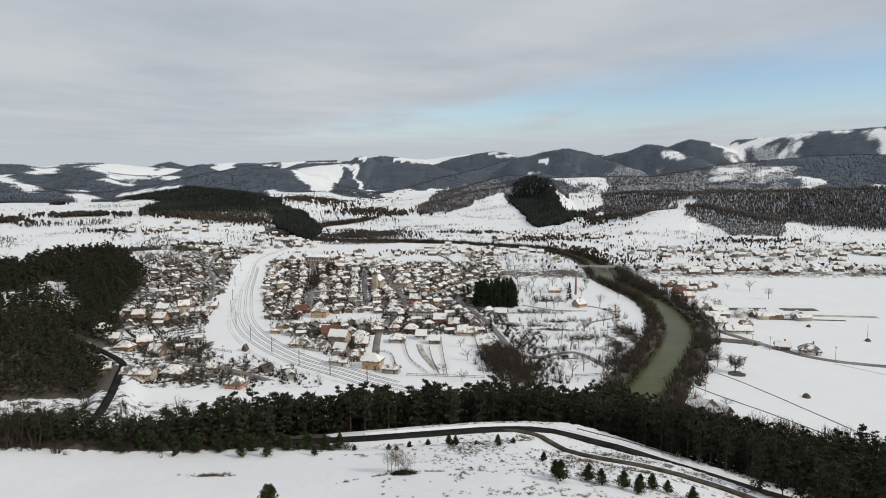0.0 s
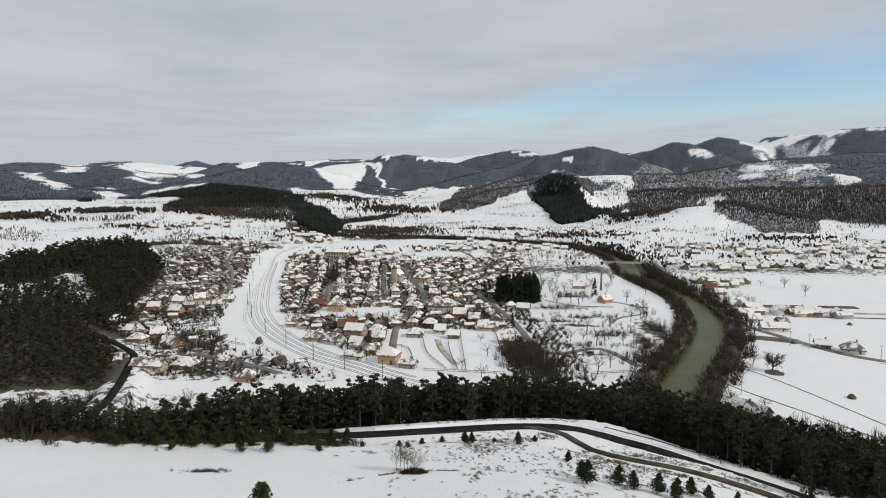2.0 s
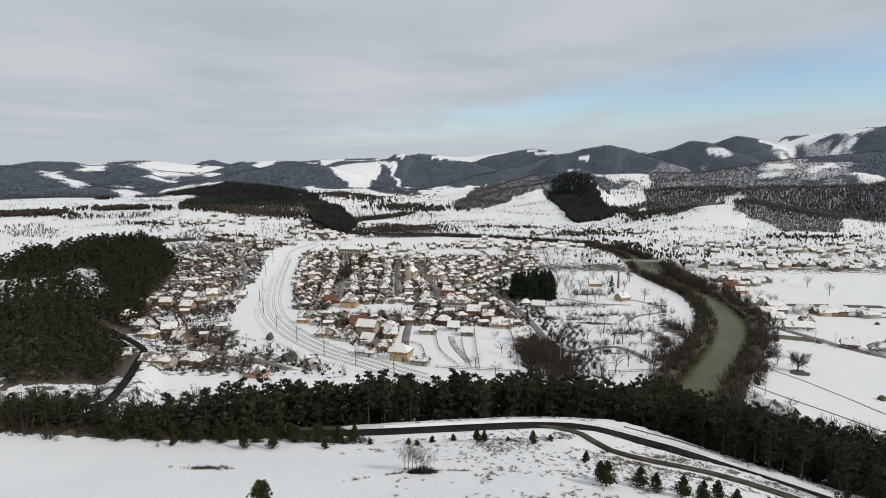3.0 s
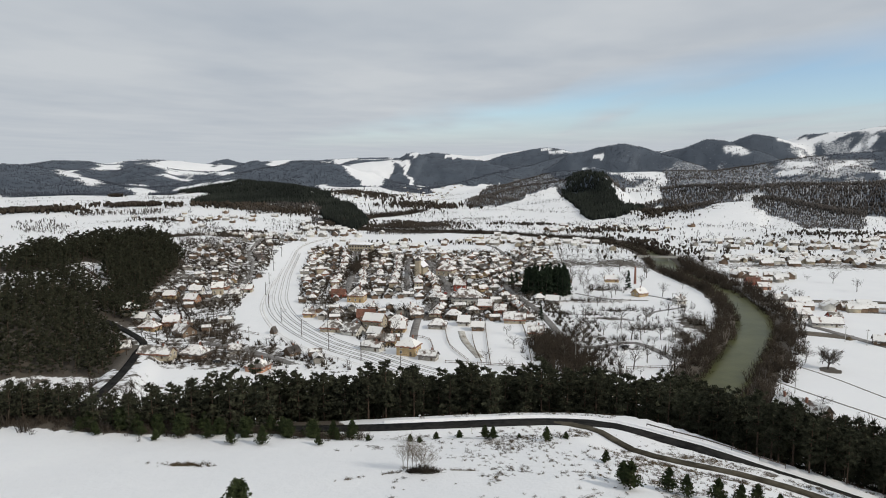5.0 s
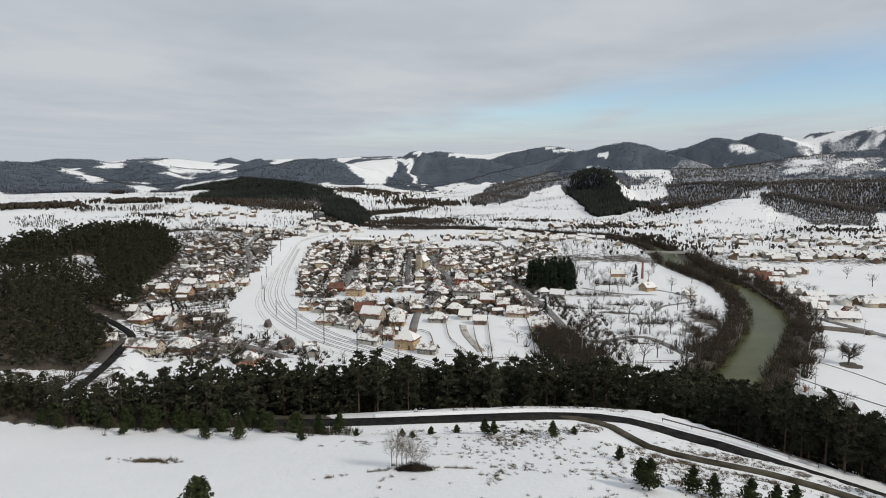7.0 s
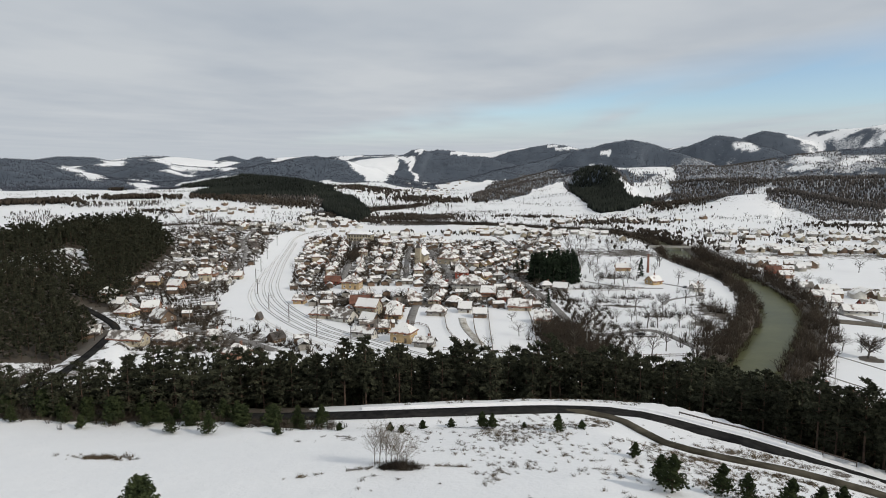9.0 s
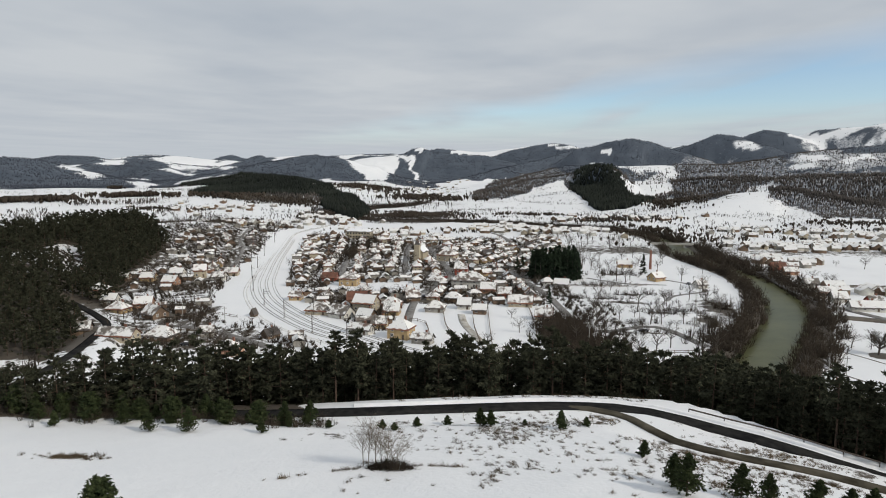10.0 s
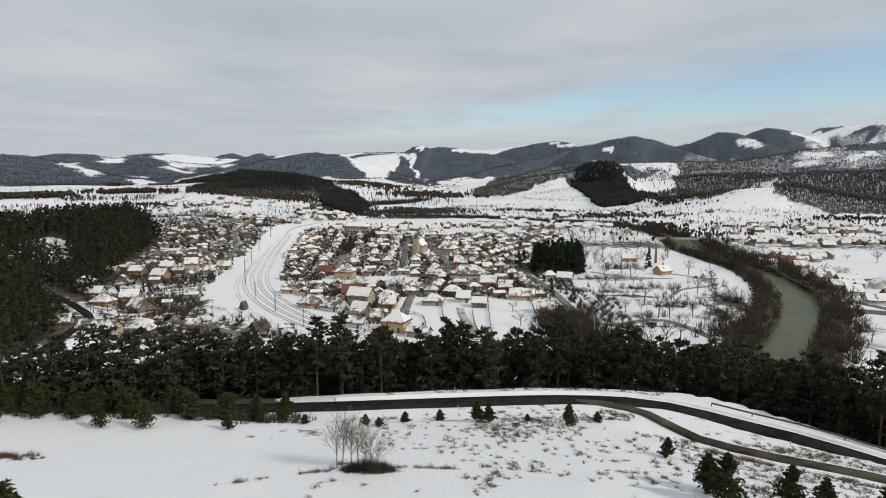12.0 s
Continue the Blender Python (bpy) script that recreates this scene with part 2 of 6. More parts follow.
def sheet(name, verts, faces, materials, parent=None, index=None):
    """A mesh object from arrays of places and faces."""
    me = bpy.data.meshes.new(name)
    verts, faces = np.asarray(verts, np.float32), np.asarray(faces, np.int32)
    k = faces.shape[1]
    me.vertices.add(len(verts))
    me.vertices.foreach_set("co", verts.ravel())
    me.loops.add(faces.size)
    me.loops.foreach_set("vertex_index", faces.ravel())
    me.polygons.add(len(faces))
    me.polygons.foreach_set("loop_start", np.arange(0, faces.size, k, dtype=np.int32))
    for ma in materials:
        me.materials.append(ma)
    if index is not None:
        me.polygons.foreach_set("material_index", np.asarray(index, np.int32))
    me.update(calc_edges=True)
    ob = new(name, me)
    if parent is not None:
        ob.parent = parent
    return ob


def box(bm, x0, x1, y0, y1, z0, z1, bevel=0.0):
    made = bmesh.ops.create_cube(bm, size=1, matrix=Matrix.LocRotScale(((x0 + x1) / 2, (y0 + y1) / 2, (z0 + z1) / 2), None, (x1 - x0, y1 - y0, z1 - z0)))
    if bevel:
        edges = list({e for v in made["verts"] for e in v.link_edges})
        bmesh.ops.bevel(bm, geom=edges, offset=bevel, segments=1, affect="EDGES")


def smooth_line(points, step):
    """Catmull-Rom through points of any dimension, at about that many metres."""
    p = np.array(points, float)
    p = np.vstack([2 * p[0] - p[1], p, 2 * p[-1] - p[-2]])
    out = []
    for i in range(1, len(p) - 2):
        n = max(1, int(np.linalg.norm(p[i + 1, :2] - p[i, :2]) / step))
        t = np.linspace(0, 1, n, endpoint=False)[:, None]
        a, b, c, d = p[i - 1], p[i], p[i + 1], p[i + 2]
        out.append(0.5 * (2 * b + (c - a) * t + (2 * a - 5 * b + 4 * c - d) * t**2 + (3 * b - a - 3 * c + d) * t**3))
    out.append(p[-2:-1])
    return np.vstack(out)


def offset_line(line, d):
    t = np.gradient(line[:, :2], axis=0)
    t /= np.linalg.norm(t, axis=1, keepdims=True) + 1e-9
    out = line.copy()
    out[:, 0] += t[:, 1] * d
    out[:, 1] -= t[:, 0] * d
    return out


# ---------------------------------------------------------------- the lie of the land
TABLE = np.random.RandomState(5).rand(256, 256)


def vnoise(x, y, scale, seed=0):
    x, y = x / scale + seed * 17.3, y / scale + seed * 31.7
    i, j = np.floor(x).astype(int), np.floor(y).astype(int)
    u, v = x - i, y - j
    u, v = u * u * (3 - 2 * u), v * v * (3 - 2 * v)
    t = lambda a, b: TABLE[a % 256, b % 256]
    return (t(i, j) * (1 - u) + t(i + 1, j) * u) * (1 - v) + (t(i, j + 1) * (1 - u) + t(i + 1, j + 1) * u) * v


def fbm(x, y, scale, seed=0, octaves=4):
    total, amp, norm = 0.0, 1.0, 0.0
    for k in range(octaves):
        total = total + amp * vnoise(x, y, scale / 2**k, seed + k)
        norm, amp = norm + amp, amp * 0.5
    return total / norm


def sstep(a, b, x):
    t = np.clip((x - a) / (b - a), 0, 1)
    return t * t * (3 - 2 * t)


def nearest(x, y, line):
    """Distance to a line, and the line's height there."""
    best, z = np.full(np.shape(x), 1e9), np.zeros(np.shape(x))
    for a, b in zip(line[:-1], line[1:]):
        d = b[:2] - a[:2]
        t = np.clip(((x - a[0]) * d[0] + (y - a[1]) * d[1]) / (d @ d + 1e-9), 0, 1)
        r = np.hypot(x - a[0] - t * d[0], y - a[1] - t * d[1])
        near = r < best
        best = np.where(near, r, best)
        if len(a) > 2:
            z = np.where(near, a[2] + t * (b[2] - a[2]), z)
    return best, z


# roads, lane, river and railway: x, y and, for the hill roads, z
HILL_ROAD = smooth_line([(215, 75, 2), (170, 105, 6), (130, 130, 11), (100, 145, 16), (80, 152, 19.5), (68, 157, 21.6), (58, 161.8, 23), (53, 164.8, 23.6), (48, 168, 24), (42.5, 171, 24.3), (37.2, 173.8, 24.7), (32, 176.8, 24.8), (26, 178.3, 24.9), (15, 178, 25), (2, 176, 25), (-23, 173.5, 24.2), (-46, 177, 21.6), (-75, 182, 18.5), (-100, 189, 15.5), (-117, 199, 13), (-126, 213, 11), (-132, 234, 8.5), (-145, 268, 5), (-157, 297, 3), (-166, 318, 2), (-186, 338, 2), (-212, 360, 2)], 5)
LANE = smooth_line([(16, 178, 25), (21, 177.2, 25), (25.4, 175.2, 25), (27.8, 172.8, 25.1), (30.4, 167.8, 25.2), (32.9, 163.8, 25.2), (36.7, 161, 25.2), (41.4, 158.8, 25.1), (46.8, 156.7, 25), (51.9, 154.9, 24.8), (59.8, 151.8, 24), (64.6, 148.8, 23.6), (68.3, 146.4, 23.3), (101.9, 118.6, 20.5)], 4)
RIVER = smooth_line([(-150, 1330), (-205, 1180), (-232, 1090), (-228, 1000), (-190, 935), (-120, 908), (-30, 895), (70, 866), (135, 815), (161, 750), (166, 690), (163, 640), (157, 590), (163, 530), (167, 480), (157, 417), (144.7, 381), (125.6, 341.5), (106, 307), (92, 281), (84, 262), (85, 246), (99, 231), (128, 214), (165, 190), (240, 150), (330, 110)], 13)
RAIL = smooth_line([(-215, 1000), (-202, 890), (-203, 806), (-206, 740), (-201, 672), (-186, 602), (-168.5, 529), (-152, 471), (-139, 430), (-121, 390), (-100.5, 358), (-76, 329), (-52, 310), (-25, 288), (20, 262), (70, 245)], 10)
SIDE_ROAD = smooth_line([(196, 680), (188, 600), (181, 502), (174, 440), (172, 402), (183, 368), (200, 333), (232, 316), (300, 300), (420, 280)], 6)

APRON = smooth_line([(-170, 505), (-157, 455), (-148, 420), (-139, 390), (-128, 362), (-113, 342)], 12)


def rail_gap(x, y):
    """Distance to the railway and its open apron."""
    return np.minimum(nearest(x, y, RAIL)[0], nearest(x, y, APRON)[0] + 4), None


# hills as long crests: half width, share of woods, kind (0 bare wood, 1 conifers), then crest points x, y, z
RIDGES = []


def ridge(width, share, kind, *crest):
    RIDGES.append((width, share, kind, np.array(crest, float)))


ridge(260, 0.9, 0, (-1897, 1662, 109), (-1712, 1786, 109), (-1528, 1886, 106), (-1464, 1911, 103), (-1393, 1927, 89), (-1291, 1939, 64), (-1173, 1897, 39), (-1066, 1868, 14))  # left wooded hill
ridge(380, 0.7, 0, (-2810, 2441, 110), (-2456, 2802, 109), (-2251, 2971, 119), (-2126, 3002, 138), (-2016, 3078, 131), (-1954, 3118, 114))  # far left ridge
ridge(250, 0.95, 0, (-1740, 2601, 89), (-1571, 2592, 86), (-1438, 2611, 119), (-1386, 2640, 94), (-1275, 2641, 84), (-1172, 2689, 79))  # middle left spur
ridge(170, 0.95, 0, (-1439, 2611, 117), (-1320, 2448, 75), (-1177, 2242, 24))  # left spur foot
ridge(330, 0.5, 0, (-2029, 3189, 121), (-1939, 3245, 139), (-1853, 3296, 149), (-1748, 3353, 141), (-1613, 3366, 128), (-1508, 3415, 120))  # snow plateau
ridge(200, 0.95, 0, (-1753, 3742, 128), (-1641, 3794, 162), (-1551, 3832, 135))  # round far top
ridge(190, 0.97, 0, (-994, 2973, 87), (-1049, 2900, 113), (-1102, 2880, 136), (-1119, 2712, 91), (-1121, 2492, 48), (-1110, 2254, 4))  # pointed spur
ridge(330, 0.55, 0, (-1576, 3983, 134), (-1396, 4104, 157), (-1189, 4169, 151), (-974, 4225, 166), (-708, 4228, 173))  # far middle ridge
ridge(230, 0.97, 0, (-916, 1903, 8), (-882, 2052, 44), (-853, 2172, 74), (-823, 2312, 95), (-771, 2415, 113), (-690, 2440, 122), (-599, 2412, 108), (-532, 2326, 64), (-468, 2238, 29))  # broad wooded ridge
ridge(250, 0.0, 0, (-655, 2913, 112), (-586, 2959, 123), (-499, 2995, 131))  # white slope
ridge(230, 0.9, 0, (-465, 3052, 132), (-422, 3058, 163), (-361, 3066, 172), (-308, 3072, 148), (-210, 3030, 139), (-78, 3037, 136), (15, 2988, 112))  # wooded bluff
ridge(330, 0.4, 0, (-796, 3753, 149), (-534, 3800, 159), (-394, 3817, 192), (-250, 3829, 182), (-100, 3836, 176), (17, 3838, 192), (166, 3834, 208))  # snowy tops
ridge(300, 0.97, 0, (-72, 3387, 126), (60, 3387, 170), (176, 3383, 196), (268, 3377, 206), (352, 3319, 194), (434, 3259, 170), (508, 3198, 122))  # dark wooded back
ridge(190, 0.95, 0, (360, 3168, 162), (182, 2982, 122), (50, 2787, 85), (-54, 2587, 60), (-130, 2334, 27))  # long spur
ridge(170, 0.97, 0, (388, 2508, 101), (202, 2329, 78), (95, 2136, 59), (3, 1888, 27), (-49, 1717, 4))  # second spur
ridge(130, 0.85, 0, (271, 1969, 80), (169, 1850, 58), (78, 1736, 40), (18, 1638, 18), (-20, 1508, 4))  # third spur
ridge(56, 0.99, 1, (230, 1723, 77), (260, 1668, 77), (266, 1566, 61), (249, 1396, 39), (233, 1246, 17), (215, 1107, 4))  # conifer spur
ridge(85, 0.99, 1, (-887, 1918, 9), (-782, 1823, 36), (-667, 1708, 55), (-561, 1588, 48), (-462, 1464, 40), (-375, 1330, 22), (-320, 1220, 8))  # conifer hill
ridge(230, 0.9, 0, (278, 2019, 79), (367, 1954, 80), (502, 1975, 84), (636, 1988, 82), (753, 1999, 88))  # open bench
ridge(170, 0.82, 0, (273, 1514, 36), (344, 1499, 39), (450, 1522, 49), (544, 1544, 55))  # open foot
ridge(150, 0.0, 0, (257, 964, 4), (330, 1036, 19), (394, 1098, 34), (451, 1130, 37), (475, 1065, 25), (473, 966, 11))  # white mound
ridge(170, 0.92, 0, (500, 1453, 43), (601, 1392, 55), (670, 1314, 58), (714, 1267, 61), (803, 1187, 68), (863, 1118, 70))  # right wood
ridge(300, 0.84, 0, (771, 2046, 96), (887, 2052, 116), (1062, 2080, 138), (1235, 2098, 150), (1477, 1995, 153))  # right plateau
ridge(240, 0.85, 0, (388, 2912, 174), (459, 2902, 190), (564, 2883, 204), (656, 2863, 184), (734, 2793, 148))  # double top
ridge(260, 0.8, 0, (824, 3183, 161), (908, 3160, 202), (982, 3137, 232), (1064, 3057, 222), (1137, 2923, 172))  # blue slope
ridge(280, 0.75, 0, (1263, 3623, 238), (1372, 3583, 286), (1457, 3549, 268), (1525, 3520, 238))  # far right top
ridge(330, 0.8, 0, (1548, 3673, 250), (1645, 3631, 282), (1738, 3586, 286), (1839, 3536, 290), (1964, 3467, 312), (2294, 3256, 330))  # far right plateau
ridge(95, 0.0, 0, (-345, 470, 14), (-320, 560, 17), (-300, 650, 14))  # knoll behind the pine wood
# the use of the land: share of trees (0: open snow), kind (0 far bare wood, 1 conifers, 2 brown bare wood), then corners x, y
PLOTS = []


def plot(share, kind, *corners):
    PLOTS.append((share, kind, np.array(corners, float)))


plot(0, 2, (-1028, 1284), (-820, 1405), (-583, 1222), (-450, 1118), (-307, 1107), (-198, 812), (-295, 607), (-477, 627))  # open terrace
plot(0.95, 0, (-1515, 1871), (-1430, 1904), (-1777, 2539), (-1170, 1864), (-1006, 1697), (-1168, 1450))  # wooded hill
plot(0, 0, (-2011, 2790), (-1713, 2500), (-1212, 1896), (-1165, 1809), (-1286, 1904), (-1352, 1901))  # pale strip
plot(0, 0, (-1223, 2073), (-1146, 2043), (-1028, 1919), (-889, 1542))  # pale foot
plot(0, 0, (-1771, 3285), (-1676, 3341), (-1646, 3727), (-1477, 3282), (-1564, 3240), (-1665, 3199), (-1336, 2534), (-1364, 2552))  # plateau snow
plot(0, 0, (-1961, 3046), (-1906, 3121), (-1870, 3048), (-1908, 2985))  # plateau snow
plot(1, 0, (-846, 2143), (-1049, 2908), (-688, 2407), (-1044, 4118), (-553, 2380), (-466, 2242), (-543, 2175), (-661, 2175), (-804, 2086))  # broad wooded ridge
plot(0.03, 2, (-613, 2180), (-455, 2128), (-337, 2096), (-192, 2118), (-70, 1539), (-89, 1139), (-144, 1188), (-214, 1127), (-307, 1352), (-375, 1424))  # valley floor
plot(0, 0, (-570, 2426), (-628, 2915), (-478, 2948), (-446, 2845), (-455, 2731), (-375, 2104), (-463, 2236), (-529, 2367))  # white slope
plot(1, 0, (-466, 2966), (-411, 2881), (-374, 2758), (-350, 2365), (-379, 2231), (-459, 2828))  # wood by the white slope
plot(0, 0, (-420, 2938), (-385, 2935), (-350, 2859), (-387, 2854))  # clearing
plot(0.95, 0, (-374, 2987), (-281, 3749), (-86, 3749), (-44, 2866), (-162, 2854), (-255, 2783), (-338, 2665), (-387, 2850))  # bluff wood
plot(0, 0, (-403, 3067), (-285, 3798), (-54, 3784), (-70, 3764), (-282, 3754), (-367, 2996))  # snowy tops
plot(1, 0, (-40, 2945), (126, 3382), (268, 3355), (352, 2889), (390, 2805), (184, 2906), (-14, 2855))  # dark back
plot(1, 0, (-144, 2382), (-64, 2869), (176, 3216), (366, 2794), (361, 2449), (200, 2053), (32, 2584), (-47, 2200))  # long spur
plot(0, 0, (-209, 2108), (-179, 2433), (-72, 2391), (32, 2557), (-24, 1922), (-60, 1602), (-110, 1390), (-155, 1585))  # side valley
plot(0.95, 2, (-67, 1519), (-27, 2122), (104, 2725), (202, 2265), (193, 1823), (148, 1739), (94, 1693), (48, 1574), (-4, 1519), (-47, 1442))  # third spur
plot(0, 2, (-84, 1036), (-41, 1444), (48, 1540), (93, 1669), (174, 1780), (170, 1382), (165, 1116), (98, 920), (14, 859), (-61, 911))  # snow slope
plot(0.95, 0, (358, 2835), (426, 2897), (561, 2854), (1079, 4221), (713, 2713), (554, 2695), (387, 2783))  # double top
plot(0, 0, (406, 2836), (477, 2840), (460, 2805))  # clearing
plot(0.95, 0, (1092, 4141), (927, 3102), (1013, 3025), (1341, 3493), (1458, 3436), (816, 2014), (991, 2876), (728, 2686))  # blue slope
plot(0.35, 0, (1002, 2987), (1096, 2984), (1117, 2914), (1057, 2873), (1002, 2914))  # thin wood
plot(0.7, 0, (1469, 3430), (1552, 3501), (1741, 3471), (1883, 3400), (1124, 2042), (1672, 3430))  # far plateau wood
plot(0.06, 0, (1432, 3477), (1582, 3599), (1627, 3578), (1750, 3490), (1720, 3482), (1528, 3474))  # snowy crest
plot(0.06, 0, (1687, 3466), (1792, 3412), (1870, 3374), (1862, 3356), (1718, 3417))  # far pasture
plot(0.8, 2, (799, 1913), (1442, 3395), (970, 2009), (1108, 2013), (1011, 1835), (891, 1844))  # plateau wood
plot(0.06, 2, (853, 2007), (919, 1999), (904, 1950), (839, 1955))  # plateau pasture
plot(0.06, 2, (936, 1938), (1035, 1956), (1040, 1937), (932, 1899))  # plateau pasture
plot(0.1, 2, (818, 1941), (866, 1913), (857, 1878), (813, 1910))  # plateau pasture
plot(0, 2, (331, 1969), (549, 2667), (492, 1970), (483, 1934), (406, 1905), (328, 1908))  # bench field
plot(0.6, 2, (268, 1603), (474, 1928), (441, 1793), (270, 1439), (262, 1490))  # brown wood
plot(0.95, 2, (688, 2679), (991, 2876), (829, 2045), (813, 1928), (573, 1395), (504, 1385), (338, 1075), (301, 1064), (368, 1406), (465, 1800))  # valley wood
plot(0.05, 2, (246, 1402), (359, 1785), (462, 1788), (349, 1400), (295, 1336), (226, 1202))  # orchard meadow
plot(0.03, 2, (132, 898), (198, 1102), (273, 1236), (348, 1373), (303, 1069), (262, 981), (185, 879))  # meadow foot
plot(1, 1, (183, 1720), (214, 1879), (326, 2415), (258, 1622), (256, 1427), (244, 1273), (240, 1185), (204, 1135), (163, 1105), (171, 1303), (166, 1449))  # conifer spur
plot(0.9, 2, (392, 1052), (534, 1352), (794, 1883), (888, 1837), (1004, 1820), (481, 891), (446, 911), (430, 950), (428, 1030))  # hanging wood
plot(0.01, 2, (260, 959), (294, 1038), (355, 1075), (520, 1370), (546, 1362), (401, 1060), (426, 1026), (421, 930), (403, 851), (330, 800), (249, 780), (220, 818))  # white mound
plot(1, 1, (-580, 1226), (-714, 1668), (-632, 1655), (-670, 2083), (-547, 1922), (-329, 1344), (-239, 1153), (-194, 1009), (-190, 895), (-224, 936), (-339, 1216), (-417, 1254), (-452, 1174), (-523, 1189))  # conifer hill
plot(0.6, 2, (-450, 1143), (-358, 1282), (-308, 1153), (-388, 1015))  # brushy foot
plot(0.6, 2, (-189, 962), (-168, 1087), (-72, 1045), (-66, 871), (-129, 853), (-168, 867))  # river island wood
plot(0.3, 2, (-679, 867), (-674, 924), (-590, 868), (-535, 792), (-597, 795))  # brush
plot(0.3, 2, (-393, 800), (-414, 918), (-385, 900), (-287, 634))  # brush
plot(0.25, 2, (-673, 1010), (-555, 1050), (-525, 1006), (-640, 975))  # brush
plot(0.25, 2, (-476, 896), (-471, 947), (-433, 878), (-442, 841))  # brush
plot(0.95, 2, (-316, 1098), (-280, 1064), (-199, 840), (-197, 806), (-239, 890))  # brown bank


def edge(x):
    """Where the near hillside ends at the road."""
    return np.interp(x, [-400, -220, -125, -100, -75, -23, 15, 26, 37, 48, 58, 68, 80, 100, 130, 170, 220, 400], [138, 152, 164, 162, 161, 166, 174, 174, 168, 163, 157, 152, 146, 138, 122, 97, 60, -100])


def beyond(x, y):
    """Distance past the hillside's edge; along the bend, straight from the road."""
    d = y - edge(x)
    r, _ = nearest(x, y, HILL_ROAD[HILL_ROAD[:, 0] > -20])
    return np.where(d > 0, np.minimum(d, r + 4), d)


def hills(x, y):
    wx = x + 90 * (fbm(x, y, 260, 11) - 0.5) * sstep(900, 1700, y)
    wy = y + 90 * (fbm(x, y, 260, 23) - 0.5) * sstep(900, 1700, y)
    shape = np.shape(x)
    z, best, cover, kind, frac = np.zeros(shape), np.zeros(shape), np.zeros(shape), np.zeros(shape), np.zeros(shape)
    for width, share, sort, crest in RIDGES:
        lo, hi = crest[:, :2].min(0) - 2.2 * width, crest[:, :2].max(0) + 2.2 * width
        m = (wx > lo[0]) & (wx < hi[0]) & (wy > lo[1]) & (wy < hi[1])
        if not np.any(m):
            continue
        d, top = nearest(wx[m], wy[m], crest)
        g = np.exp(-1.2 * (d / width) ** 1.7)
        v = top * g
        z[m] += (v / 100) ** 14
        old = best[m]
        won = v > old
        best[m] = np.where(won, v, old)
        cover[m], kind[m], frac[m] = np.where(won, share, cover[m]), np.where(won, sort, kind[m]), np.where(won, g, frac[m])
    z = 100 * z ** (1 / 14)
    r = np.hypot(x, y)
    far = sstep(3700, 4350, r) * (1 - 0.8 * sstep(4450, 4900, r)) * (84 + 150 * sstep(-900, 1500, x) + 46 * (fbm(x, y, 500, 41) - 0.5))
    out = far > z
    return np.maximum(z, far), np.where(out, 0.8, cover), np.where(out, 0, kind), np.where(out, 0.8, frac)


def land(x, y, fine=True):
    """The height of the ground."""
    x, y = np.asarray(x, float), np.asarray(y, float)
    h, cover, kind, frac = hills(x, y)
    ribs = 1 - 2 * abs(fbm(x, y, 330, 53, 3) - 0.5)
    gullies = 1 - 2 * abs(fbm(x, y, 150, 59, 3) - 0.5)
    rough = ((fbm(x, y, 150, 51, 5) - 0.5) * 14 + ((ribs - 0.88) * 70 + (gullies - 0.86) * 46) * sstep(900, 1600, y)) * np.clip(h / 60, 0, 1) * (1 - 0.9 * frac**1.5)
    z = h + rough + (15 * sstep(720, 1150, y) * sstep(-240, -420, x) + 6 * sstep(900, 1500, y)) * (1 - frac) + 5 * sstep(-160, -260, x) * sstep(330, 420, y)
    z = z + 9 * (fbm(x, y, 120, 57, 3) - 0.5) * sstep(690, 900, y) * (1 - np.clip(h / 60, 0, 1))
    # the wooded shoulder beyond the road
    z = np.maximum(z, 16.5 * sstep(0, 55, -(x + 182 + 0.47 * (y - 330))) * sstep(248, 310, y) * (1 - sstep(620, 760, y)))
    # the near hillside
    e = edge(x)
    d = np.full(np.shape(x), 999.0)
    near = y < 420
    d[near] = beyond(x[near], y[near])
    slope = np.interp(x, [-200, 40, 60, 100, 170, 300], [25, 25, 24, 19, 9, 4]) + 0.18 * np.maximum(-d, 0) + 2.2 * (fbm(x, y, 45, 61) - 0.5) * sstep(-8, -40, d)
    drop = np.exp(-np.maximum(d - 9, 0) / 28) * (1 - sstep(70, 110, d))
    z = np.where(d < 110, z * (1 - drop) + slope * drop, z)
    # a banked verge outside the road's bend
    near = (x > 10) & (x < 80) & (y > 150) & (y < 210)
    if np.any(near):
        r, _ = nearest(x[near], y[near], HILL_ROAD)
        z = z.copy()
        z[near] += 3.2 * np.exp(-(((x[near] - 42) / 13) ** 2) - ((r - 9) / 3.6) ** 2) * (d[near] > 4)
    # roads cut and fill
    for line, half in ((HILL_ROAD, 3.3), (LANE, 2.0)):
        near = (x > -240) & (x < 230) & (y > 60) & (y < 390)
        if np.any(near):
            r, rz = nearest(x[near], y[near], line)
            k = 1 - sstep(half + 2.2, half + 8, r)
            zz = z[near]
            z = z.copy()
            z[near] = zz * (1 - k) + (rz - 0.22) * k
    near = (x > -260) & (x < 360) & (y > 40) & (y < 1120)
    if np.any(near):
        r, _ = nearest(x[near], y[near], RIVER)
        bed = 1 - sstep(6.5, 13, r)
        z = z.copy()
        z[near] = z[near] * (1 - bed) + np.minimum(-3.6, z[near]) * bed
    if fine:
        z = z + 0.25 * (fbm(x, y, 9, 71) - 0.5)
    return z


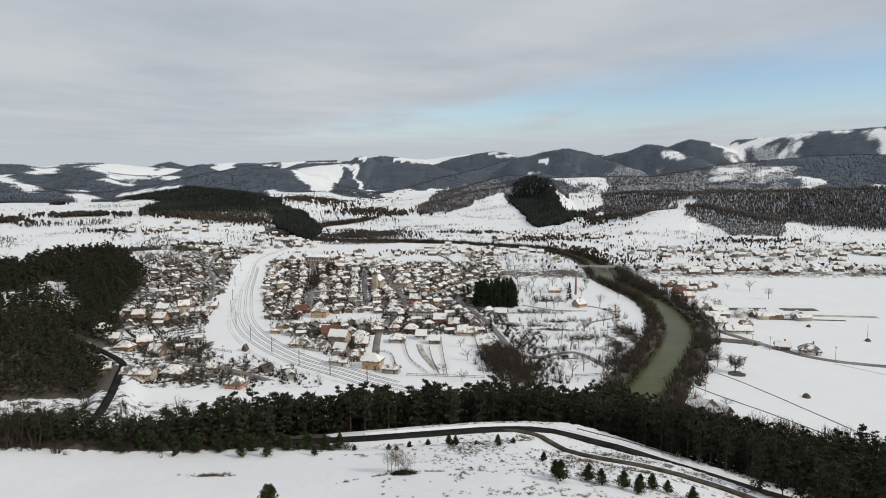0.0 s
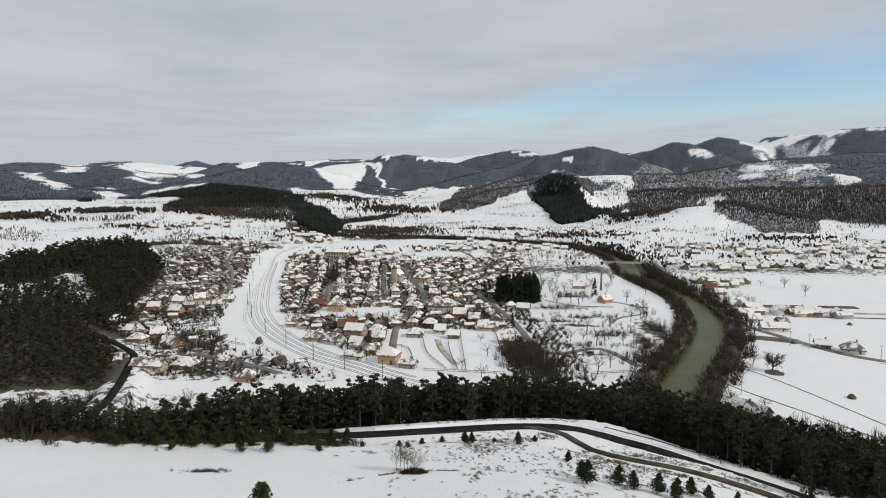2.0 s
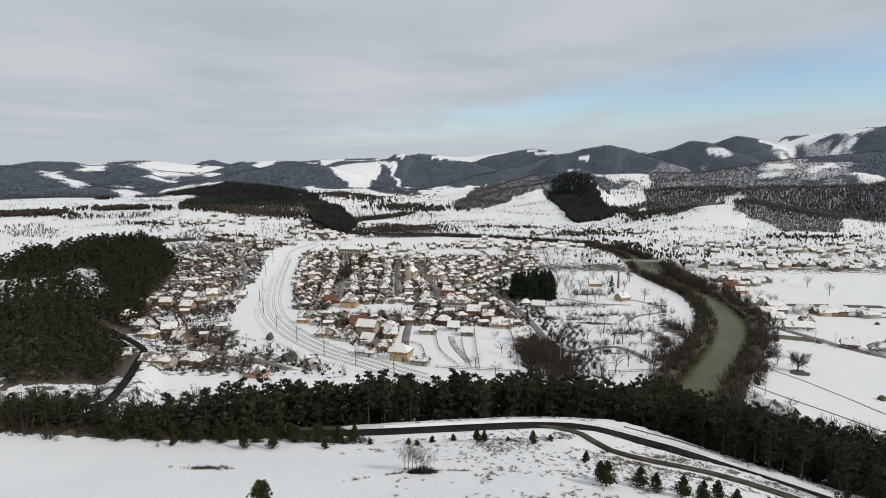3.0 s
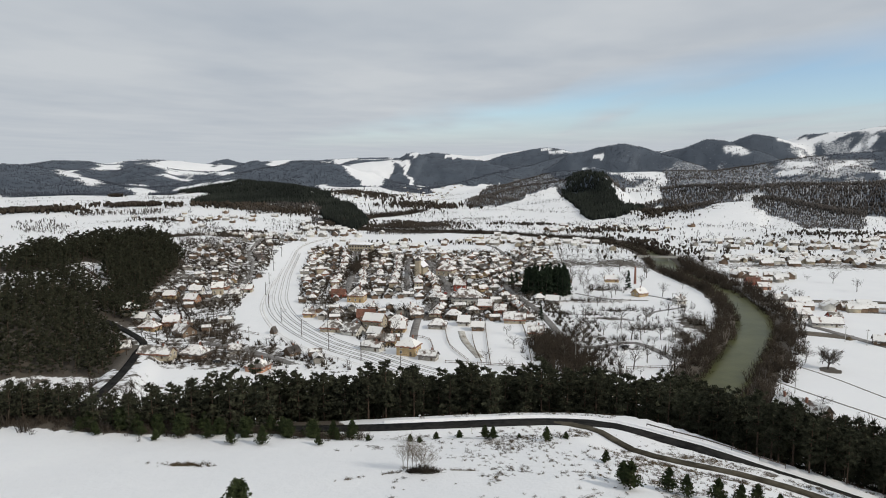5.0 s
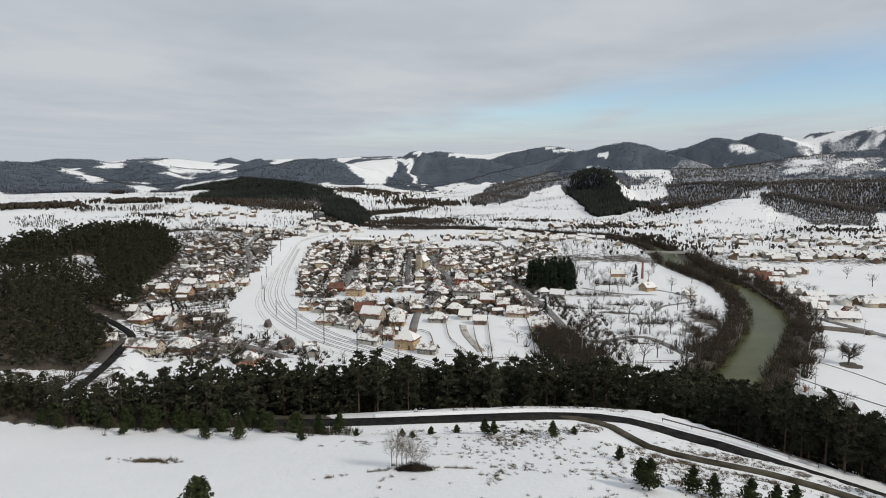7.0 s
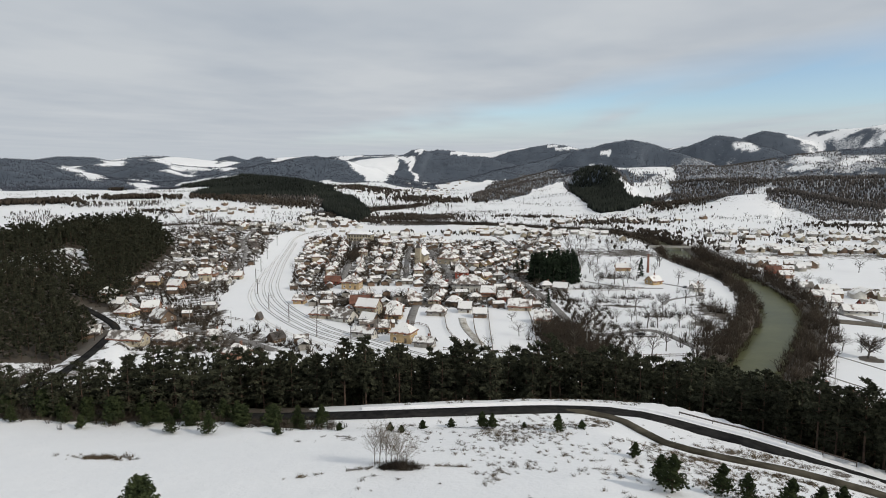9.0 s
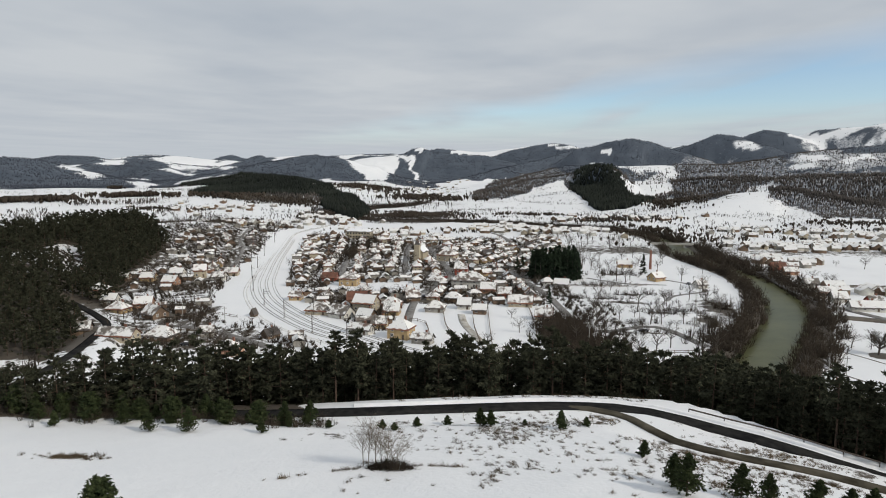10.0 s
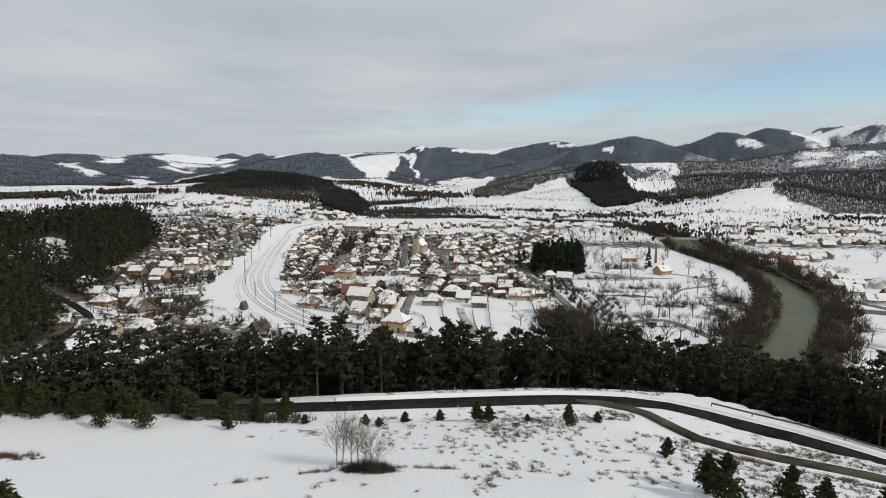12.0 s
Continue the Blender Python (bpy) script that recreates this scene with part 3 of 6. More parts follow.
def woods(x, y):
    """Share of woods on the ground, 0 to 1, and their kind."""
    x, y = np.asarray(x, float), np.asarray(y, float)
    h, cover, kind, frac = hills(x, y)
    n = 0.5 + 1.25 * (fbm(x, y, 150, 81, 5) - 0.5)
    k = sstep(0.07, -0.05, n - (0.22 + 0.56 * cover)) * sstep(0.07, 0.2, frac) * (h > 5)
    # bare woods nearer than 1900 m take the brown kind, without the haze tint
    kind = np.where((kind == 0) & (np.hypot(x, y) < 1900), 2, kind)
    k, kind = np.array(k), np.array(kind)
    swing = 0.016 * np.hypot(x, y)
    wx, wy = x + swing * (fbm(x, y, 60, 91) - 0.5), y + 2.5 * swing * (fbm(x, y, 60, 92) - 0.5)
    for share, sort, corners in PLOTS:
        lo, hi = corners.min(0), corners.max(0)
        m = (wx > lo[0]) & (wx < hi[0]) & (wy > lo[1]) & (wy < hi[1])
        if np.any(m):
            i = np.where(m)[0] if np.ndim(m) else m
            hit = i[within(wx[i], wy[i], corners)]
            k[hit], kind[hit] = share, sort
    return k, kind


def within(x, y, corners):
    """Whether places lie inside a plot of land."""
    odd = np.zeros(np.shape(x), bool)
    for (ax, ay), (bx, by) in zip(corners, np.roll(corners, -1, 0)):
        if ay != by:
            odd ^= ((ay > y) != (by > y)) & (x < (bx - ax) * (y - ay) / (by - ay) + ax)
    return odd


SHOULDER = [np.array(q, float) for q in (
    ((-330, 545), (-330, 596), (-284, 572), (-251, 517), (-224, 437), (-202, 381), (-188, 345), (-231, 404), (-285, 478), (-300, 492)),
    ((-350, 562), (-318, 562), (-298, 496), (-306, 470), (-303, 436), (-350, 428)),
    ((-290, 300), (-262, 338), (-227, 340), (-206, 356), (-178, 323), (-161, 302), (-146, 270), (-172, 271), (-193, 265), (-260, 262)),
)]
CLEARING = np.array([(-320, 545), (-290, 480), (-231, 404), (-200, 365), (-206, 356), (-227, 340), (-262, 338), (-290, 300), (-335, 360), (-335, 545)], float)


def in_shoulder(x, y):
    """The two pine woods on the shoulder beyond the road, with a thinly wooded clearing between them."""
    wx, wy = x + 16 * (fbm(x, y, 24, 95) - 0.5), y + 16 * (fbm(x, y, 24, 96) - 0.5)
    few = within(wx, wy, CLEARING) & ((vnoise(x, y, 7, 99) < 0.36) | (x > -242))
    return within(wx, wy, SHOULDER[0]) | within(wx, wy, SHOULDER[1]) | within(wx, wy, SHOULDER[2]) | few


belt_depth = beyond


# ---------------------------------------------------------------- ground
def axis(a, b, fine0, fine1, step, growth):
    up, v, s = [], fine1, step
    while v < b:
        s *= growth
        v += s
        up.append(min(v, b))
    down, v, s = [], fine0, step
    while v > a:
        s *= growth
        v -= s
        down.append(max(v, a))
    return np.array([*down[::-1], *np.arange(fine0, fine1 + step / 2, step), *up])


GRID = {}


def height_at(x, y):
    """The height of the finished ground sheet at places."""
    x, y = np.asarray(x, float), np.asarray(y, float)
    xs, ys, z = GRID["x"], GRID["y"], GRID["z"]
    i, j = np.clip(np.searchsorted(xs, x) - 1, 0, len(xs) - 2), np.clip(np.searchsorted(ys, y) - 1, 0, len(ys) - 2)
    u, v = (x - xs[i]) / (xs[i + 1] - xs[i]), (y - ys[j]) / (ys[j + 1] - ys[j])
    return (z[j, i] * (1 - u) + z[j, i + 1] * u) * (1 - v) + (z[j + 1, i] * (1 - u) + z[j + 1, i + 1] * u) * v


def build_ground():
    xs = axis(-4300, 4300, -130, 130, 2.4, 1.021)
    ys = np.r_[axis(-500, 200, 110, 200, 2.0, 1.06)[:-1], axis(200, 4950, 200, 600, 3.3, 1.0095)]
    ys = np.unique(np.round(ys, 3))
    gx, gy = np.meshgrid(xs, ys)
    z = land(gx.ravel(), gy.ravel())
    x, y = gx.ravel(), gy.ravel()
    n, m = len(xs), len(ys)
    GRID.update(x=xs, y=ys, z=z.reshape(m, n))
    i = (np.arange(m - 1)[:, None] * n + np.arange(n - 1)[None]).ravel()
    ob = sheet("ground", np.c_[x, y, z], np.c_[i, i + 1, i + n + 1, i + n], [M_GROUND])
    ob.data.polygons.foreach_set("use_smooth", np.ones(len(i), bool))
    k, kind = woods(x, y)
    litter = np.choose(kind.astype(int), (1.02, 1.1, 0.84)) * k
    d = belt_depth(x, y)
    dark = np.maximum((0.62 - 0.3 * sstep(-55, -40, x) * (1 - sstep(30, 50, x))) * sstep(8, 16, d), 0.9 * sstep(0, 4, d) * sstep(-26, -40, x)) * (1 - sstep(44, 60, d)) * (x > -215) * (x < 190)
    dark = np.maximum(dark, 0.95 * in_shoulder(x, y))
    r, _ = nearest(x, y, RIVER)
    dark = np.maximum(dark, 0.95 * (1 - sstep(16, 23, r)))
    for cx, cy, sx, sy, _ in THICKETS:
        dark = np.maximum(dark, 0.75 * np.exp(-(((x - cx) / sx / 1.5) ** 2 + ((y - cy) / sy / 1.5) ** 2)))
    vill = sstep(-330, -230, x) * (1 - sstep(18, 55, x) * (1 - 0.8 * sstep(560, 620, y))) * sstep(258, 300, y) * (1 - sstep(660, 760, y))
    park = sstep(25, 50, x) * (1 - sstep(125, 145, x)) * sstep(262, 290, y) * (1 - sstep(600, 660, y)) * 2 * fbm(x, y, 26, 105)
    right = sstep(160, 200, x) * (1 - sstep(520, 700, x)) * sstep(430, 470, y) * (1 - sstep(600, 660, y)) * 0.5
    soil = (0.56 + 0.5 * (fbm(x, y, 30, 103) - 0.5)) * vill + 0.22 * park + 0.34 * right + 0.62 * fbm(x, y, 60, 101) * sstep(690, 800, y) * (1 - sstep(1900, 2300, y)) * (1 - vill)
    for fx, fy, rx, ry in FIELDS:
        rr = np.maximum(abs(x - fx) / rx, abs(y - fy) / ry)
        soil = soil * sstep(0.85, 1.1, rr)
    rr, _ = rail_gap(x, y)
    soil = soil * sstep(14, 24, rr)
    soil = np.maximum(soil, 0.40 * sstep(-34, -4, d) * (1 - sstep(2, 10, d)) * (x > -30) * (x < 90))
    # dark oval at the lone tree's foot: its shadow laid in as soil
    dark = np.maximum(dark, 0.9 * (1 - sstep(0.8, 1.1, np.hypot((x - 146) / 5.5, (y - 305.5) / 4.5))))
    bank = sstep(-62, -78, x) * (1 - sstep(-200, -225, x)) * sstep(172, 182, y) * (1 - sstep(262, 284, y))
    soil = np.maximum(np.maximum(soil, dark), 0.5 * bank)
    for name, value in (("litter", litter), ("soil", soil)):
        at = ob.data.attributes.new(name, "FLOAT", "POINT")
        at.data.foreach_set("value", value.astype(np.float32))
    tagged(ob, "snow-covered valley floor and wooded hills", "ground", kind="structure")


# thickets: x, y, spread x, spread y, number
THICKETS = [
    (-98, 222, 11, 12, 170), (-160, 222, 20, 12, 120),    (33, 322, 6, 13, 240), (-140, 205, 14, 12, 240), (-168, 240, 22, 6, 150), (-120, 176, 10, 6, 90), (70, 395, 14, 4, 16), (114, 385, 8, 22, 45), (-137, 355, 3, 14, 14),
    (-115, 590, 4, 34, 110), (-150, 350, 4, 14, 8), (60, 445, 12, 2, 45), (62, 350, 14, 2, 25), (84, 372, 10, 3, 25), (92, 325, 5, 10, 40),
    (38, 304, 5, 11, 90), (27, 338, 4, 10, 50), (56, 404, 9, 1.6, 30), (80, 417, 12, 2.5, 34), (100, 356, 5, 12, 40), (66, 332, 9, 2, 18), (80, 486, 10, 4, 26),
]
# open snow fields in the village: x, y, half width, half depth
FIELDS = [(-8, 330, 36, 52), (-70, 428, 28, 14), (-80, 785, 110, 90), (90, 440, 45, 45)]
build_ground()


def strip(name, line, half, material, label, lift=0.06, thick=0.35, kind="structure", category="road"):
    """A road of some thickness along a line, laid on the land unless the line has heights."""
    z = line[:, 2] if line.shape[1] > 2 else height_at(line[:, 0], line[:, 1])
    rows = []
    for off, dz in ((-half, -thick), (-half, 0.0), (-half * 0.3, 0.03), (half * 0.3, 0.03), (half, 0.0), (half, -thick)):
        o = offset_line(line, off)
        rows.append(np.c_[o[:, :2], z + lift + dz])
    v = np.stack(rows, 1)
    n = len(line)
    f = [(i * 6 + k, i * 6 + k + 1, i * 6 + k + 7, i * 6 + k + 6) for i in range(n - 1) for k in range(5)]
    ob = sheet(name, v.reshape(-1, 3), f, [material])
    return tagged(ob, label, category, kind=kind)


strip("road", HILL_ROAD, 1.75, M_ASPHALT, "wet dark asphalt road winding down the hillside", 0.14)
strip("lane", LANE, 0.95, M_TRACK, "muddy gravel lane branching off the road", 0.12)
strip("road", SIDE_ROAD, 2.6, M_STREET, "slushy asphalt road along the river", 0.10)
strip("water", np.c_[RIVER, np.full(len(RIVER), -1.6)], 15, M_WATER, "greenish calm river between brushy banks", 0.0, 0.5, category="river")

# ---------------------------------------------------------------- trees
def tube(p0, p1, r0, r1, sides=5):
    """A tapered limb as triangles."""
    p0, p1 = np.asarray(p0, float), np.asarray(p1, float)
    d = p1 - p0
    d /= np.linalg.norm(d) + 1e-9
    u = np.cross(d, (0.3, 0.9, 0.1))
    u /= np.linalg.norm(u) + 1e-9
    w = np.cross(d, u)
    a = np.arange(sides) * 2 * math.pi / sides
    ring = np.cos(a)[:, None] * u + np.sin(a)[:, None] * w
    v = np.vstack([p0 + ring * r0, p1 + ring * r1])
    i, j = np.arange(sides), (np.arange(sides) + 1) % sides
    return v, np.vstack([np.c_[i, j, j + sides], np.c_[i, j + sides, i + sides]])


def spike(p0, p1, r):
    """A twig: three faces that run to a point."""
    p0, p1 = np.asarray(p0, float), np.asarray(p1, float)
    d = p1 - p0
    u = np.cross(d, (0.2, 0.5, 0.8))
    u /= np.linalg.norm(u) + 1e-9
    w = np.cross(d, u)
    w /= np.linalg.norm(w) + 1e-9
    v = np.vstack([p0 + u * r, p0 - 0.5 * u * r + 0.87 * w * r, p0 - 0.5 * u * r - 0.87 * w * r, p1])
    return v, np.array([(0, 1, 3), (1, 2, 3), (2, 0, 3)])


def merge(pieces):
    vs, fs, n = [], [], 0
    for v, f in pieces:
        vs.append(v)
        fs.append(f + n)
        n += len(v)
    return np.vstack(vs), np.vstack(fs)


def sprays(rng, centres, size, count, lift=0.25, flat=0.6):
    """Tufts: each a small burst of pointed leaves round its centre."""
    c = np.repeat(centres, count, 0)
    s = np.repeat(size, count)[:, None] * rng.uniform(0.7, 1.3, (len(c), 1))
    d = rng.normal(size=(len(c), 3)) * (1, 1, flat) + (0, 0, lift)
    d /= np.linalg.norm(d, axis=1, keepdims=True)
    u = np.cross(d, rng.normal(size=(len(c), 3)))
    u /= np.linalg.norm(u, axis=1, keepdims=True) + 1e-9
    a, b, e = c - d * s * 0.35 + u * s * 0.42, c - d * s * 0.35 - u * s * 0.42, c + d * s
    v = np.stack([a, b, e], 1).reshape(-1, 3)
    return v, np.arange(len(v)).reshape(-1, 3)


def pine_arrays(rng, height, clear, tufts, count, reach=0.2, spruce=False, size=0.75):
    """A conifer: trunk and limbs, and its needles. clear: the share of the trunk without live branches."""
    wood, lean = [], rng.normal(size=2) * 0.02 * height
    knots = [np.array([lean[0] * k * k, lean[1] * k * k, height * k]) for k in (0, 0.33, 0.66, 0.96)]
    r = 0.011 * height + 0.04
    for k in range(3):
        wood.append(tube(knots[k], knots[k + 1], r * (1 - 0.28 * k), r * (1 - 0.28 * (k + 1)), 6))
    centres, sizes = [], []
    limbs = max(10, tufts // 7)
    for k in range(limbs):
        t = clear + (1 - clear) * (k + rng.uniform(0, 1)) / limbs
        u = (t - clear) / (1 - clear)
        length = height * reach * ((1 - u) ** 0.8 + 0.05 if spruce else (0.35 + 1.0 * math.sin(math.pi * min(1, 0.18 + 0.82 * u)) ** 0.8) * 0.8) * rng.uniform(0.6, 1.25)
        a = rng.uniform(0, 2 * math.pi)
        base = np.array([lean[0] * t * t, lean[1] * t * t, height * t * 0.97])
        rise = (-0.22 if clear < 0.07 else 0.25) if spruce else rng.uniform(-0.05, 0.45)
        tip = base + length * np.array([math.cos(a), math.sin(a), rise])
        if k % 2 == 0:
            wood.append(spike(base, tip, 0.03 + 0.004 * height * (1 - u)))
        for s in np.linspace(0.35, 1.0, 7):
            centres.append(base + (tip - base) * s + rng.normal(size=3) * 0.15 * length * (1, 1, 0.35))
            sizes.append(size * rng.uniform(0.7, 1.2))
    centres.append(np.array([lean[0], lean[1], height * 0.98]))
    sizes.append(size)
    return merge(wood), sprays(rng, np.array(centres), np.array(sizes), count)


def bare_arrays(rng, height, spread=0.42, limbs=6, fork=4, twigs=4, upright=0.5, thin=1.0):
    """A leafless tree: trunk and limbs, and its twigs."""
    wood, fine = [], []
    top = np.array([rng.normal() * 0.03 * height, rng.normal() * 0.03 * height, height * 0.55])
    r = (0.012 * height + 0.03) * thin
    wood.append(tube((0, 0, 0), top * 0.5, r, r * 0.75, 5))
    wood.append(tube(top * 0.5, top, r * 0.75, r * 0.45, 5))
    for k in range(limbs):
        s = 0.42 + 0.58 * (k + 0.5) / limbs
        a = k * 2.4 + rng.uniform(-0.4, 0.4)
        base = top * s
        length = height * spread * rng.uniform(0.75, 1.15)
        up = upright + 0.5 * s
        d = np.array([math.cos(a), math.sin(a), up])
        tip = base + d / np.linalg.norm(d) * length
        wood.append(tube(base, tip, r * 0.42, r * 0.14, 3))
        for j in range(fork):
            q = 0.3 + 0.7 * (j + 0.6) / fork
            b2 = base + (tip - base) * q
            d2 = d / np.linalg.norm(d) + rng.normal(size=3) * 0.55 + (0, 0, 0.25)
            t2 = b2 + d2 / np.linalg.norm(d2) * length * rng.uniform(0.35, 0.6)
            fine.append(spike(b2, t2, r * 0.16))
            for _ in range(twigs):
                b3 = b2 + (t2 - b2) * rng.uniform(0.25, 0.95)
                d3 = d2 / np.linalg.norm(d2) + rng.normal(size=3) * 0.6 + (0, 0, 0.15)
                fine.append(spike(b3, b3 + d3 / np.linalg.norm(d3) * length * rng.uniform(0.2, 0.4), r * 0.08))
    return merge(wood), merge(fine)


def tree_thing(name, arrays, materials, label, category, group, crown="crown"):
    root = new(name)
    for part_name, (v, f), ma in zip(("trunk", crown), arrays, materials):
        sheet(part_name, v, f, [ma], root)
    return tagged(root, label, category, group)


def spots(rng, n, x0, x1, y0, y1, keep, gap):
    """Places strewn over a stretch, none nearer to another than gap."""
    cell, out = {}, []
    for x, y in np.c_[rng.uniform(x0, x1, n), rng.uniform(y0, y1, n)]:
        i, j = int(x // gap), int(y // gap)
        if any(math.hypot(x - a, y - b) < gap for di in (-1, 0, 1) for dj in (-1, 0, 1) for a, b in cell.get((i + di, j + dj), ())):
            continue
        cell.setdefault((i, j), []).append((x, y))
        out.append((x, y))
    out = np.array(out)
    return out[keep(out[:, 0], out[:, 1])]


def strew(name, kinds, places, turns, sizes, pick, material, label, category):
    """Many alike plants as one object: each of the kinds laid at its places."""
    vs, fs, n = [], [], 0
    for k, (v, f) in enumerate(kinds):
        p = np.where(pick == k)[0]
        if not len(p):
            continue
        c, s = np.cos(turns[p])[:, None], np.sin(turns[p])[:, None]
        sz = sizes[p][:, None]
        out = np.stack([(v[:, 0] * c - v[:, 1] * s) * sz, (v[:, 0] * s + v[:, 1] * c) * sz, v[:, 2] * sz], -1) + places[p][:, None]
        vs.append(out.reshape(-1, 3))
        fs.append((f[None] + (np.arange(len(p)) * len(v))[:, None, None]).reshape(-1, 3) + n)
        n += len(p) * len(v)
    ob = sheet(name, np.vstack(vs), np.vstack(fs), [material])
    return tagged(ob, label, category, kind="stuff")


def scatter_wood(rng, name_label, trunk_kinds, crown_kinds, places, sizes, bark, leaf, names, category):
    turns, pick = rng.uniform(0, 6.283, len(places)), rng.randint(0, len(crown_kinds), len(places))
    strew(names[0], trunk_kinds, places, turns, sizes, pick, bark, name_label + " trunks", category)
    strew(names[1], crown_kinds, places, turns, sizes, pick, leaf, name_label + " crowns", category)


def on_land(p, sink=0.1):
    return np.c_[p, height_at(p[:, 0], p[:, 1]) - sink]


def build_pine_belt():
    rng = np.random.RandomState(21)
    kinds = [pine_arrays(rng, h, c, t, 4, r, size=0.52) for h, c, t, r in ((14.5, 0.34, 400, 0.165), (13, 0.28, 380, 0.175), (15.2, 0.40, 400, 0.155), (12.4, 0.22, 380, 0.18), (13.8, 0.32, 390, 0.165), (13.5, 0.10, 430, 0.19), (12.5, 0.07, 430, 0.20))]

    def keep(x, y):
        d = belt_depth(x, y)
        w = 13 + 4 * fbm(x, y, 25, 7) - 11 * sstep(-28, -50, x)
        rd, _ = nearest(x, y, HILL_ROAD)
        rv, _ = nearest(x, y, RIVER)
        gap = (np.hypot((x - 33) / 12, (y - 187) / 7) > 1) & ~((rd < 5.2 + 8 * sstep(24, 34, x) * (1 - sstep(52, 66, x))) & (y > 160)) & (x > -122) & ((rd > 9) | (y < 192))
        rl, _ = nearest(x, y, LANE)
        return ((d > w) | ((x > 60) & (d > -13) & (rl > 5))) & (d < 52 - 10 * sstep(-60, -95, x) + 36 * sstep(40, 75, x) + 16 * (fbm(x, y, 30, 8) - 0.5)) & (rd > 5.2) & (rv > 9.5) & gap & (x < 190)

    p = spots(rng, 30000, -215, 190, 30, 262, keep, 3.0)
    order = np.argsort(belt_depth(p[:, 0], p[:, 1]))
    p = on_land(p[order])
    masters = [tree_thing("pine_tree", a, (M_PINEBARK, M_NEEDLE), "dark green pine with a bare lower trunk", "pine tree", "pines along the road") for a in kinds]
    low = (1 - 0.42 * sstep(-52, -88, p[:, 0])) * (1 - 0.2 * sstep(62, 80, p[:, 0]))
    for n, place in enumerate(p[:290]):
        s, a = rng.uniform(1.0, 1.28) * low[n], rng.uniform(0, 360)
        if n < len(masters):
            masters[n].matrix_basis = pose(*place, 0, 0, a)
            masters[n].scale = (s, s, s)
        else:
            k = 5 + n % 2 if place[0] < -30 or n % 4 == 0 else n % 5
            copy_thing(masters[k], pose(*place, 0, 0, a)).scale = (s, s, s * rng.uniform(0.94, 1.05))
    rest = p[290:]
    light = [pine_arrays(rng, h, 0.26, 133, 4, 0.175, size=0.78) for h in (14, 13, 15)]
    scatter_wood(rng, "dense dark pine wood on the slope below the road,", [k[0] for k in light], [k[1] for k in light], rest, rng.uniform(0.98, 1.28, len(rest)) * low[290:], M_PINEBARK, M_NEEDLE, ("pine_trunks", "pine_crowns"), "pine wood")
    return len(p)


def build_shoulder_wood():
    rng = np.random.RandomState(22)
    kinds = [pine_arrays(rng, h, c, t, 3, r, size=1.14) for h, c, t, r in ((14, 0.12, 91, 0.22), (12.5, 0.08, 91, 0.24), (15.5, 0.16, 98, 0.20))]

    def keep(x, y):
        rd, _ = nearest(x, y, HILL_ROAD)
        return in_shoulder(x, y) & (rd > 8)

    p = on_land(spots(rng, 60000, -350, -140, 250, 620, keep, 3.6))
    scatter_wood(rng, "dark pine wood on the shoulder above the road,", [k[0] for k in kinds], [k[1] for k in kinds], p, rng.uniform(0.75, 1.1, len(p)) * (0.72 + 0.28 * sstep(400, 470, p[:, 1])), M_PINEBARK, M_NEEDLE, ("pine_trunks", "pine_crowns"), "pine wood")
    return len(p)


def build_grove():
    rng = np.random.RandomState(23)
    kinds = [pine_arrays(rng, h, 0.04, 300, 3, 0.2, True, 1.15) for h in (18.5, 17.5, 19.5)]
    masters = [tree_thing("spruce_tree", a, (M_BARK, M_SPRUCE), "tall dark spruce in a dense square grove", "spruce tree", "spruces of the grove") for a in kinds]
    n = 0
    for i in range(9):
        for j in range(5):
            x, y = 26 + 3.35 * i + rng.uniform(-0.8, 0.8), 462 + 4.2 * j + rng.uniform(-0.9, 0.9)
            m = pose(x, y, float(height_at(np.array([x]), np.array([y]))[0]) - 0.1, 0, 0, rng.uniform(0, 360))
            s = rng.uniform(0.88, 1.08)
            ob = masters[n] if n < 3 else copy_thing(masters[n % 3], m)
            ob.matrix_basis = m
            ob.scale = (s, s, s)
            n += 1
    for x, y, s in ((100, 494, 0.72), (20, 495, 0.62), (16, 500, 0.5), (30, 388, 0.5), (-120, 585, 0.5)):
        ob = copy_thing(masters[n % 3], pose(x, y, float(height_at(np.array([x]), np.array([y]))[0]) - 0.1, 0, 0, 40 * n))
        ob.scale = (s, s, s)
        tagged(ob, "single dark spruce among snowy gardens", group="lone spruces")
        n += 1


